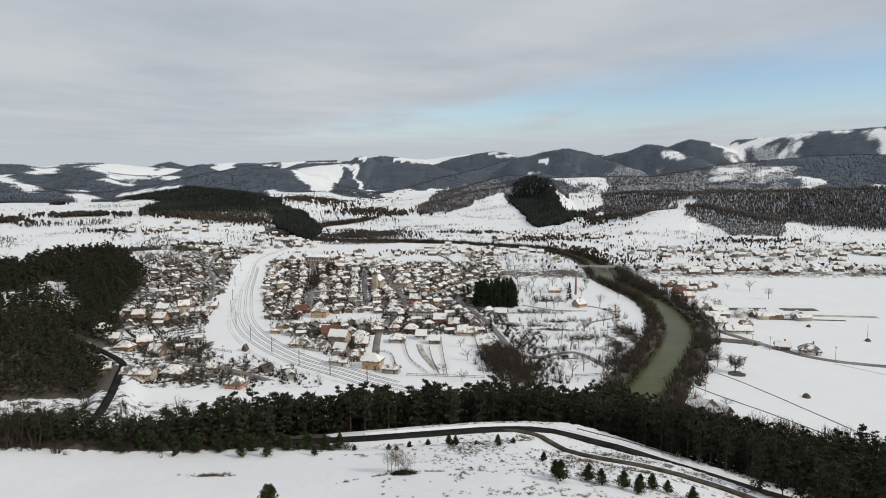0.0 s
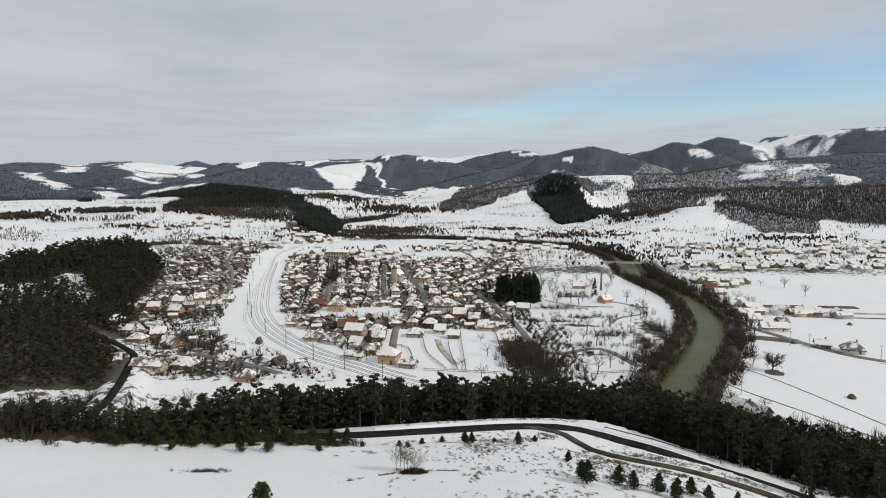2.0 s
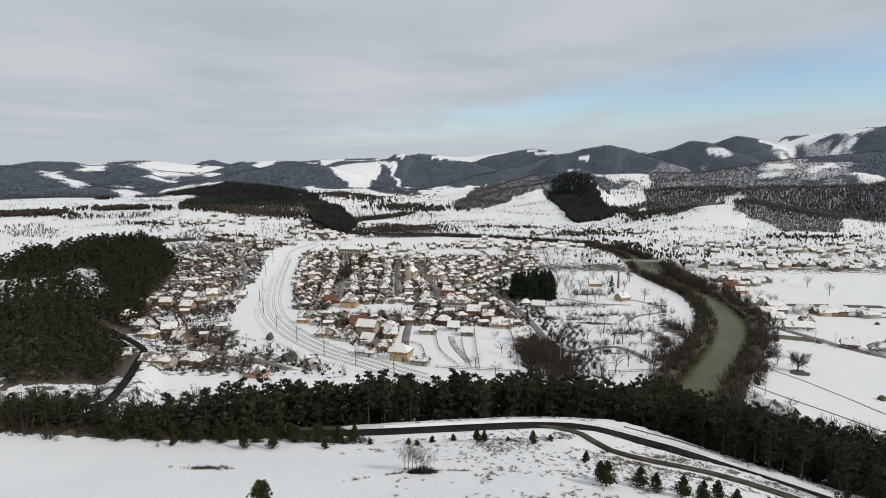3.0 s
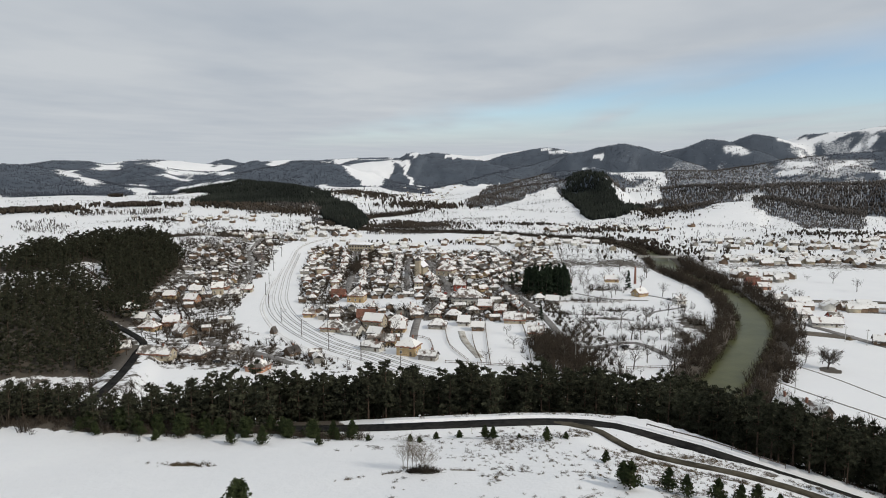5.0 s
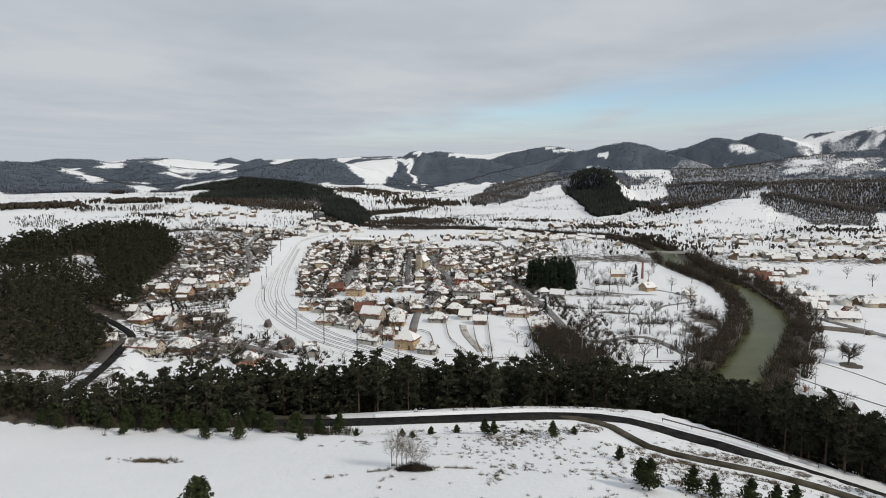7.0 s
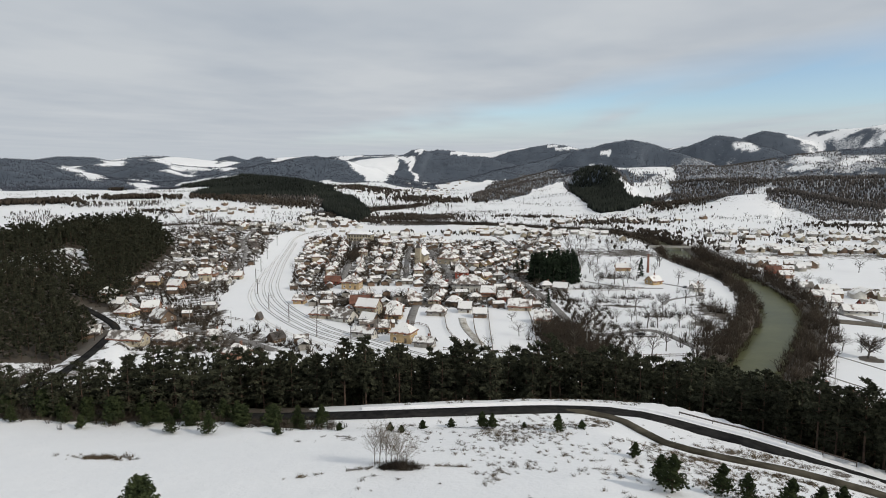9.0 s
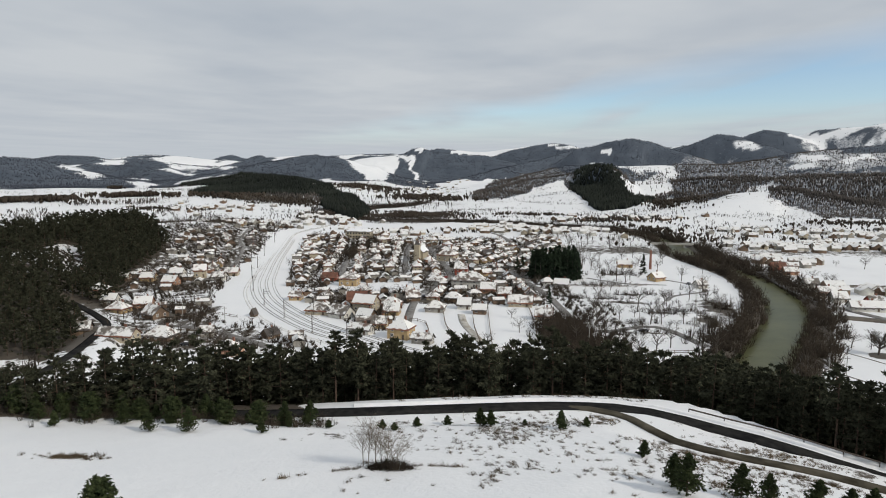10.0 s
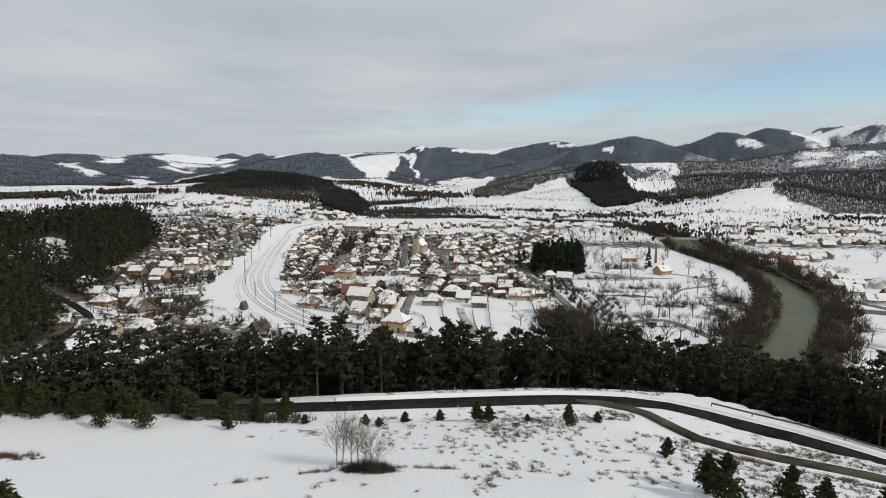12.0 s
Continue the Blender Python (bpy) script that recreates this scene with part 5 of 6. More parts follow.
OUTER = [
    (184, 386, 17, 7, -4, 1, "white", "gable"), (196, 401, 7, 6, 0, 1, "red", "gable"), (203, 341, 11, 9, -20, 1, "white", "hip"),
    (192, 349, 8, 6, -20, 1, "brown", "gable"), (108, 257, 9, 8, 125, 1, "brown", "gable"), (113, 251, 11, 8, 125, 1, "brown", "gable"),
    (-102, 448, 10, 7, 0, 1, "red", "bare"), (-104, 387, 7, 6, 0, 1, "ochre", "gable"), (-42, 391, 8, 8, 20, 1, "brown", "gable"),
]
STREETS = [
    [(-160, 760), (-125, 602), (-98, 450)], [(-58, 620), (-48, 570), (-33, 504), (-29, 455), (-36, 425), (-40, 386), (-37, 335)],
    [(-250, 700), (-225, 600), (-205, 556), (-182, 482), (-180, 434), (-203, 387), (-225, 372)], [(-5, 760), (7, 719), (18, 643), (28, 600)], [(-80, 640), (-68, 540), (-58, 470)],
    [(12, 500), (13, 483), (29, 418), (36, 369), (40, 341), (50, 333), (73, 343), (86, 312)], [(-33, 500), (-5, 520), (25, 580)], [(-140, 327), (-111, 314), (-86, 297)], [(-330, 800), (-280, 740), (-250, 700)],
]


def build_village():
    rng = np.random.RandomState(31)
    taken = [(-57, 543, 15), (-138, 690, 24)]
    for row in (*LOWER, *UPPER_LEFT, *RAILSIDE, *CENTRE, *EAST, *OUTER):
        x, y, w, d, turn, storeys, wall, roof = row
        ob = house(rng, w, d, storeys, wall, roof, True, label=f"{WALL_WORDS[wall]} {'two-storey ' if storeys > 1 else ''}house with {ROOF_WORDS[roof]}")
        ob.matrix_basis = pose(x, y, float(land(np.array([float(x)]), np.array([float(y)]), False)[0]), 0, 0, turn)
        taken.append((x, y, w))
    for line in STREETS:
        strip("street", smooth_line(line, 6), 2.1, M_STREET, "slushy grey village street between houses", 0.08, category="street")
    roads = [smooth_line(line, 8) for line in STREETS] + [HILL_ROAD, SIDE_ROAD]
    kinds = []
    for w, d, st, wall, roof in ((8, 7, 1, "cream", "hip"), (9, 7, 1, "white", "hip"), (7, 6, 1, "ochre", "gable"), (8, 8, 1, "salmon", "hip"), (9, 6.5, 1, "grey", "gable"), (7, 7, 1, "brown", "hip"), (8, 7, 2, "cream", "hip"), (9, 6, 1, "grey", "hip"), (8, 7, 1, "brown", "bare"), (7, 6, 1, "brown", "hip")):
        kinds.append((house(rng, w, d, st, wall, roof, label=f"{WALL_WORDS[wall]} {'two-storey ' if st > 1 else ''}village house with {ROOF_WORDS[roof]}"), w))
    used = set()

    def free(x, y, r, rail=15):
        if any(math.hypot(x - a, y - b) < (r + w) * 0.5 + 1.2 for a, b, w in taken):
            return False
        p = np.array([float(x)]), np.array([float(y)])
        if rail_gap(*p)[0][0] < rail + r / 2 or nearest(*p, RIVER)[0][0] < 24 or in_shoulder(*p)[0]:
            return False
        if any(nearest(*p, q)[0][0] < r * 0.5 + 2.2 for q in roads):
            return False
        return not any(max(abs(x - fx) / rx, abs(y - fy) / ry) < 1.05 for fx, fy, rx, ry in FIELDS) and not (abs(x - 40) < 22 and abs(y - 470) < 18)

    def put(x, y, turn):
        k = rng.randint(0, len(kinds))
        ob, w = kinds[k]
        if (x > 32 and y < 425) or (-178 < x < -92 and y < 405) or (-218 < x < -125 and 350 < y < 432) or (x < -196 and rng.uniform() < 0.62) or not free(x, y, w):
            return False
        m = pose(x, y, float(land(np.array([float(x)]), np.array([float(y)]), False)[0]), 0, 0, turn)
        if k in used:
            ob = copy_thing(ob, m)
        else:
            ob.matrix_basis = m
            used.add(k)
        e = rng.uniform(0.78, 0.96)
        ob.scale = (e, e, e)
        taken.append((x, y, w))
        return True

    count = 0
    for line in STREETS:
        p = smooth_line(line, 1.0)
        t = np.gradient(p, axis=0)
        i = 6
        while i < len(p) - 4:
            a = math.degrees(math.atan2(t[i, 1], t[i, 0]))
            n = np.array([t[i, 1], -t[i, 0]]) / (np.linalg.norm(t[i]) + 1e-9)
            for s in (-1, 1):
                q = p[i] + n * s * rng.uniform(8, 10.5)
                count += put(q[0], q[1], a + 90 * rng.randint(0, 2) + rng.uniform(-5, 5) + (180 if s > 0 else 0))
            i += int(rng.uniform(10, 14))
    for x, y in spots(rng, 5000, -262, 60, 330, 740, lambda x, y: (x < 62) & ((x > -135) | (y > 400)), 10.5):
        if count > 215:
            break
        if -218 < x < -120 and y < 432 or (x > -30 and y < 345) or (x < -190 and rng.uniform() < 0.8):
            continue
        count += put(x, y, 20 + 90 * rng.randint(0, 4) + rng.uniform(-8, 8))
    # sheds and barns behind the houses
    sheds = []
    for w, d, wall in ((6, 4, "brown"), (4.5, 3.5, "brown"), (7, 4.5, "grey")):
        root = new("shed")
        bm = bmesh.new()
        box(bm, -w / 2, w / 2, -d / 2, d / 2, -0.6, 2.3)
        part("wall", bm, WALLS[wall], root)
        v, f = prism_roof(w, d, d * 0.28, 0.3, 0.12, False)
        faces("roof", v, f, M_ROOFDARK, root, 2.32)
        snow = part("roof_snow", snow_cap(w, d, d * 0.28, 0.3, False, rng, False), M_ROOFSNOW, root, "crusted white snow on the roof")
        snow.location.z = 2.32
        bm = bmesh.new()
        box(bm, -0.7, 0.7, -0.05, 0.05, 0, 1.9)
        door = part("door", bm, M_WOOD, root)
        door.location = (0, -d / 2, 0.05)
        sheds.append((tagged(root, "weathered wooden shed with snow on its roof", "shed", "village sheds"), w))
    n = 0
    for x, y in spots(rng, 9000, -262, 60, 300, 740, lambda x, y: x < 70, 5):
        k = n % 3
        ob, w = sheds[k]
        if n >= 290:
            break
        if (x > 24 and y < 425) or (x < -190 and rng.uniform() < 0.75) or not free(x, y, w, 13) or (x > -30 and y < 350) or (-218 < x < -92 and y < 430 and rng.uniform() < 0.85):
            continue
        m = pose(x, y, float(height_at(np.array([x]), np.array([y]))[0]), 0, 0, 15 + 90 * rng.randint(0, 4) + rng.uniform(-8, 8))
        if n < 3:
            ob.matrix_basis = m
        else:
            copy_thing(ob, m)
        taken.append((x, y, w))
        n += 1
    return count, n


def build_far_houses():
    """Distant hamlets across the valley, past counting: walls and snowy roofs."""
    rng = np.random.RandomState(33)
    vs, fs, mi, n = [], [], [], 0
    rows = []
    for x0, y0, x1, y1, width, num in HAMLETS:
        t = rng.uniform(0, 1, num)
        off = rng.normal(size=(num, 2)) * width
        rows.append(np.c_[x0 + (x1 - x0) * t, y0 + (y1 - y0) * t] + off)
    p = np.vstack(rows)
    rv, _ = nearest(p[:, 0], p[:, 1], RIVER)
    rs, _ = nearest(p[:, 0], p[:, 1], SIDE_ROAD)
    p = p[(rv > 26) & (rs > 9)]
    z = height_at(p[:, 0], p[:, 1])
    pal = [WALLS[k] for k in ("cream", "white", "grey", "brown", "grey", "brown", "brown")]
    for (x, y), h in zip(p, z):
        w, d, e = rng.uniform(6, 11), rng.uniform(5, 8), rng.uniform(2.2, 3.2)
        r, a = d * 0.35, rng.uniform(-0.3, 0.3) + (1.57 if rng.uniform() < 0.4 else 0)
        o = 0.4
        loc = [(-w / 2, -d / 2, -1), (w / 2, -d / 2, -1), (w / 2, d / 2, -1), (-w / 2, d / 2, -1), (-w / 2, -d / 2, e), (w / 2, -d / 2, e), (w / 2, d / 2, e), (-w / 2, d / 2, e)]
        loc += [(-w / 2, 0, e + r), (w / 2, 0, e + r)]
        ex = [(-w / 2 - o, -d / 2 - o, e - 0.1), (w / 2 + o, -d / 2 - o, e - 0.1), (w / 2 + o, d / 2 + o, e - 0.1), (-w / 2 - o, d / 2 + o, e - 0.1), (-w / 2 - o, 0, e + r + 0.25), (w / 2 + o, 0, e + r + 0.25)]
        v = np.array(loc + ex)
        c, s = math.cos(a), math.sin(a)
        v = np.c_[v[:, 0] * c - v[:, 1] * s + x, v[:, 0] * s + v[:, 1] * c + y, v[:, 2] + h]
        vs.append(v)
        tri = [(0, 1, 5), (0, 5, 4), (1, 2, 6), (1, 6, 5), (2, 3, 7), (2, 7, 6), (3, 0, 4), (3, 4, 7), (5, 6, 9), (7, 4, 8), (10, 11, 15), (10, 15, 14), (12, 13, 14), (12, 14, 15)]
        fs.append(np.array(tri) + n)
        k = rng.randint(0, len(pal))
        mi += [k] * 10 + [len(pal)] * 4
        n += 16
    ob = sheet("distant_houses", np.vstack(vs), np.vstack(fs), [*pal, M_ROOFSNOW], index=mi)
    tagged(ob, "distant low houses with snowy roofs across the valley", "houses", kind="stuff")


# hamlet rows: from x, y to x, y, spread, number
HAMLETS = [(200, 650, 460, 630, 16, 100), (250, 770, 640, 780, 34, 150), (185, 430, 235, 425, 9, 14), (190, 560, 230, 540, 12, 16), (-20, 800, 150, 760, 26, 70), (-260, 720, -200, 900, 26, 40), (-480, 1000, -260, 900, 40, 30), (-330, 1500, -180, 2400, 90, 40), (60, 950, 260, 930, 25, 22), (-180, 760, -60, 700, 18, 22)]

build_village()
build_far_houses()
build_pine_belt()
build_shoulder_wood()
build_grove()
build_far_woods()
build_brush()
build_bare_trees()


# ---------------------------------------------------------------- hedges and far field trees
def build_hedges():
    """Hedge rows and field trees over the farther valley, past counting."""
    rng = np.random.RandomState(41)
    kinds = [merge([w, f]) for w, f in (bare_arrays(rng, h, 0.55, 4, 1, 0, 0.3, 4.0) for h in (3.5, 5, 7))]
    rows = []
    for k in range(160):
        y0 = 660 * math.exp(rng.uniform(0, 1.15))
        x0, long = rng.uniform(-0.62, 0.6) * y0, rng.uniform(40, 160) * (y0 / 900)
        a = rng.normal() * 0.35 + (1.2 if rng.uniform() < 0.2 else 0)
        n = int(long / 4)
        t = np.linspace(0, long, n)
        rows.append(np.c_[x0 + t * math.cos(a), y0 + t * math.sin(a) + 8 * np.sin(t / 40 + k)] + rng.normal(size=(n, 2)) * 2.2)
    p = np.vstack(rows)
    rd, _ = nearest(p[:, 0], p[:, 1], RIVER)
    rr, _ = rail_gap(p[:, 0], p[:, 1])
    p = p[(rd > 14) & (rr > 14) & ~((abs(p[:, 0] + 80) < 105) & (abs(p[:, 1] - 785) < 85))]
    p = on_land(p)
    strew("hedge_rows", kinds, p, rng.uniform(0, 6.28, len(p)), rng.uniform(0.5, 1.1, len(p)), rng.randint(0, 3, len(p)), M_TWIG, "dark leafless hedge rows between snowy fields", "hedges")


def build_garden_hedges():
    """Low hedges and paling lines between the gardens, past counting."""
    rng = np.random.RandomState(43)
    kinds = []
    for h in (1.3, 1.8):
        kinds.append(merge([spike((rng.normal() * 0.5, rng.normal() * 0.35, -0.1), (rng.normal() * 0.7, rng.normal() * 0.4, h * rng.uniform(0.6, 1.1)), 0.13) for _ in range(10)]))
    rows = []
    for _ in range(800):
        x0, y0 = rng.uniform(-270, 50), rng.uniform(290, 740)
        a = radians(np.interp(x0, [-270, -150, 0, 120], [150, 120, 78, 60]) + 90 * (rng.uniform() < 0.3) + rng.normal() * 5)
        t = np.arange(0, rng.uniform(9, 34), 1.6)
        rows.append(np.c_[x0 + t * math.cos(a), y0 + t * math.sin(a)])
    p = np.vstack(rows)
    ok = (rail_gap(p[:, 0], p[:, 1])[0] > 14) & (nearest(p[:, 0], p[:, 1], RIVER)[0] > 24) & ~in_shoulder(p[:, 0], p[:, 1]) & (nearest(p[:, 0], p[:, 1], HILL_ROAD)[0] > 5)
    for fx, fy, rx, ry in FIELDS:
        ok &= np.maximum(abs(p[:, 0] - fx) / rx, abs(p[:, 1] - fy) / ry) > 1
    for line in STREETS:
        ok &= nearest(p[:, 0], p[:, 1], smooth_line(line, 12))[0] > 3
    p = on_land(p[ok])
    strew("garden_hedges", kinds, p, rng.uniform(0, 6.28, len(p)), rng.uniform(0.7, 1.2, len(p)), rng.randint(0, 2, len(p)), M_TWIG, "dark low hedges and palings between snowy gardens", "hedges")


# ---------------------------------------------------------------- railway
def build_railway():
    bed = tagged(new("railway"), "snow-covered railway tracks curving past the village", "railway", kind="structure")
    line = np.c_[RAIL, height_at(RAIL[:, 0], RAIL[:, 1])]
    for k, off in enumerate((-6.3, -2.1, 2.1, 6.3)):
        part_line = line if abs(off) < 3 else line[(line[:, 1] < 640) & (line[:, 1] > 285)]
        for s in (-0.75, 0.75):
            o = offset_line(part_line, off + s)
            for name, half, ma, lift, thick in (("ballast", 0.22 + 0.08 * (k % 2), M_BALLAST, 0.05, 0.2), ("rail", 0.05, M_RAIL, 0.22, 0.2)):
                ob = strip(name, o, half, ma, "", lift, thick, kind="", category="")
                ob.parent = bed
    # the siding that swings wide
    side = smooth_line([(-178, 560), (-168, 517), (-156, 461), (-144, 417), (-131.6, 387), (-110, 348.7), (-87, 322), (-63, 303.4), (-40, 287)], 6)
    side = np.c_[side, height_at(side[:, 0], side[:, 1])]
    for s in (-0.75, 0.75):
        ob = strip("ballast", offset_line(side, s), 0.4, M_BALLAST, "", 0.05, 0.2, kind="", category="")
        ob.parent = bed


def ground_z(x, y):
    return float(land(np.array([float(x)]), np.array([float(y)]), False)[0])


def mast():
    """A railway mast with a bracket arm."""
    root = new("catenary_mast")
    bm = bmesh.new()
    for dx in (-0.14, 0.14):
        box(bm, dx - 0.05, dx + 0.05, -0.09, 0.09, -0.3, 8.6)
    for k in range(9):
        box(bm, -0.12, 0.12, -0.05, 0.05, 0.6 + k * 0.9, 0.7 + k * 0.9)
    part("post", bm, M_STEEL, root)
    bm = bmesh.new()
    box(bm, 0.1, 3.2, -0.05, 0.05, 6.9, 7.0)
    box(bm, 0.1, 3.0, -0.04, 0.04, 5.9, 5.98)
    part("bracket", bm, M_STEEL, root)
    bm = bmesh.new()
    box(bm, -0.45, 0.45, -0.45, 0.45, -0.4, 0.25, 0.05)
    part("footing", bm, M_CONCRETE, root)
    return tagged(root, "steel catenary mast beside the railway tracks", "mast", "railway masts")


def pole():
    root = new("utility_pole")
    bm = bmesh.new()
    bmesh.ops.create_cone(bm, segments=8, radius1=0.17, radius2=0.11, depth=8.6, cap_ends=True, matrix=Matrix.Translation((0, 0, 4.0)))
    part("post", bm, M_CONCRETE, root)
    bm = bmesh.new()
    box(bm, -0.9, 0.9, -0.05, 0.05, 7.5, 7.62)
    part("crossarm", bm, M_STEEL, root)
    for dx in (-0.8, 0, 0.8):
        bm = bmesh.new()
        bmesh.ops.create_cone(bm, segments=6, radius1=0.07, radius2=0.05, depth=0.22, cap_ends=True, matrix=Matrix.Translation((dx, 0, 7.74)))
        part("insulator", bm, M_FRAME, root)
    return tagged(root, "grey utility pole standing in the snow", "utility pole", "utility poles")


def build_poles():
    first = mast()
    for n, (x, y) in enumerate(((-96, 345), (-75, 320), (-56, 304), (-36, 290), (-116, 372), (-137, 410), (-153, 448), (-165, 488), (-180, 540), (-197, 610), (-48, 320), (-84, 352))):
        m = pose(x, y, ground_z(x, y), 0, 0, 35 if y < 400 else 75)
        if n:
            copy_thing(first, m)
        else:
            first.matrix_basis = m
    first = pole()
    for n, (x, y) in enumerate(((118, 275), (114, 278), (157, 359), (177, 353), (184, 347), (208, 326), (257, 374), (115, 433), (101, 380), (85, 328), (91, 345), (66, 343), (-144, 342), (40, 312), (-118, 330), (230, 318), (280, 306))):
        m = pose(x, y, ground_z(x, y), 0, 0, 40 * n)
        if n:
            copy_thing(first, m)
        else:
            first.matrix_basis = m


# ---------------------------------------------------------------- fences, fields, small buildings
def build_fences():
    """Garden fences of posts and rails."""
    lines = [
        [(-23, 364), (-18, 331), (-8, 306)], [(-8, 353), (-6, 330), (-2, 304)], [(-2, 385), (0, 340), (2, 301)], [(18, 394), (20, 350), (20, 306)],
        [(-37, 345), (-29, 340), (-23, 310)], [(-18, 303), (20, 299)], [(-124, 333), (-136, 343), (-146, 338)], [(-118, 343), (-136, 352)],
        [(-112, 300), (-100, 296), (-88, 279)], [(45, 440), (70, 438), (92, 446)], [(60, 300), (84, 305), (92, 316)], [(-150, 312), (-120, 318)],
    ]
    bm = bmesh.new()
    box(bm, -0.09, 0.09, -0.09, 0.09, -0.3, 1.5)
    post0 = part("post", bm, M_WOOD)
    first = True
    for line in lines:
        p = smooth_line(line, 4.5)
        root = tagged(new("fence"), "dark weathered wooden garden fence in snow", "fence", "garden fences")
        z = [ground_z(x, y) for x, y in p]
        root.location = (p[0][0], p[0][1], z[0])
        for (x, y), h in zip(p, z):
            ob = post0 if first else new("post", post0.data)
            first = False
            ob.parent, ob.location = root, (x - p[0][0], y - p[0][1], h - z[0])
        for dz in (0.45, 1.15):
            q = np.c_[p - p[0], np.array(z) - z[0] + dz]
            for a, b in zip(q[:-1], q[1:]):
                sheet("rail", *tube(a, b, 0.11, 0.11, 4), [M_WOOD], root)


M_EARTH = mat("ploughed_earth", ((0.05, 0.042, 0.032), (0.15, 0.125, 0.095)), 0.9, (0.6, 0.1), 0.06, space="World")
M_STUBBLE = mat("stubble", ((0.20, 0.17, 0.13), (0.62, 0.60, 0.56)), 0.9, (0.7, 0.12), 0.04, space="World")


def build_plots():
    for line, half, ma, label in (
        ([(208, 455), (240, 454), (272, 452)], 4.5, M_EARTH, "dark ploughed strip free of snow"), ([(214, 423), (245, 421), (272, 418)], 1.6, M_EARTH, "narrow ploughed strip free of snow"),
        ([(160, 371), (172, 367), (186, 361)], 5.0, M_EARTH, "brown bare strip beside the road"), ([(-14, 360), (-11, 340), (-3, 312)], 1.8, M_STUBBLE, "grey stubble strip in the garden field"),
        ([(230, 436), (262, 433), (300, 428)], 3.0, M_STUBBLE, "thinly snowed stubble strip"), ([(128, 322), (140, 300), (150, 270), (160, 235)], 0.35, M_EARTH, "thin dark ditch across the snow field"),
        ([(112, 300), (122, 278), (135, 255), (150, 225)], 0.4, M_EARTH, "thin dark ditch across the snow field"), ([(205, 322), (230, 290), (270, 240)], 0.4, M_STUBBLE, "faint track across the snow field"),
        ([(115, 330), (120, 310), (122, 290)], 0.5, M_TRACK, "wheel ruts along the river bank"), ([(118, 331), (123, 311), (125, 291)], 0.5, M_TRACK, "wheel ruts along the river bank"),
        ([(104, 470), (118, 455), (122, 432), (100, 415), (92, 400)], 1.2, M_STREET, "slushy path through the park"), ([(60, 470), (80, 452), (104, 449)], 1.2, M_STREET, "slushy path through the park"),
    ):
        strip("field_strip", smooth_line(line, 4), half, ma, label, 0.07, 0.3, category="field")


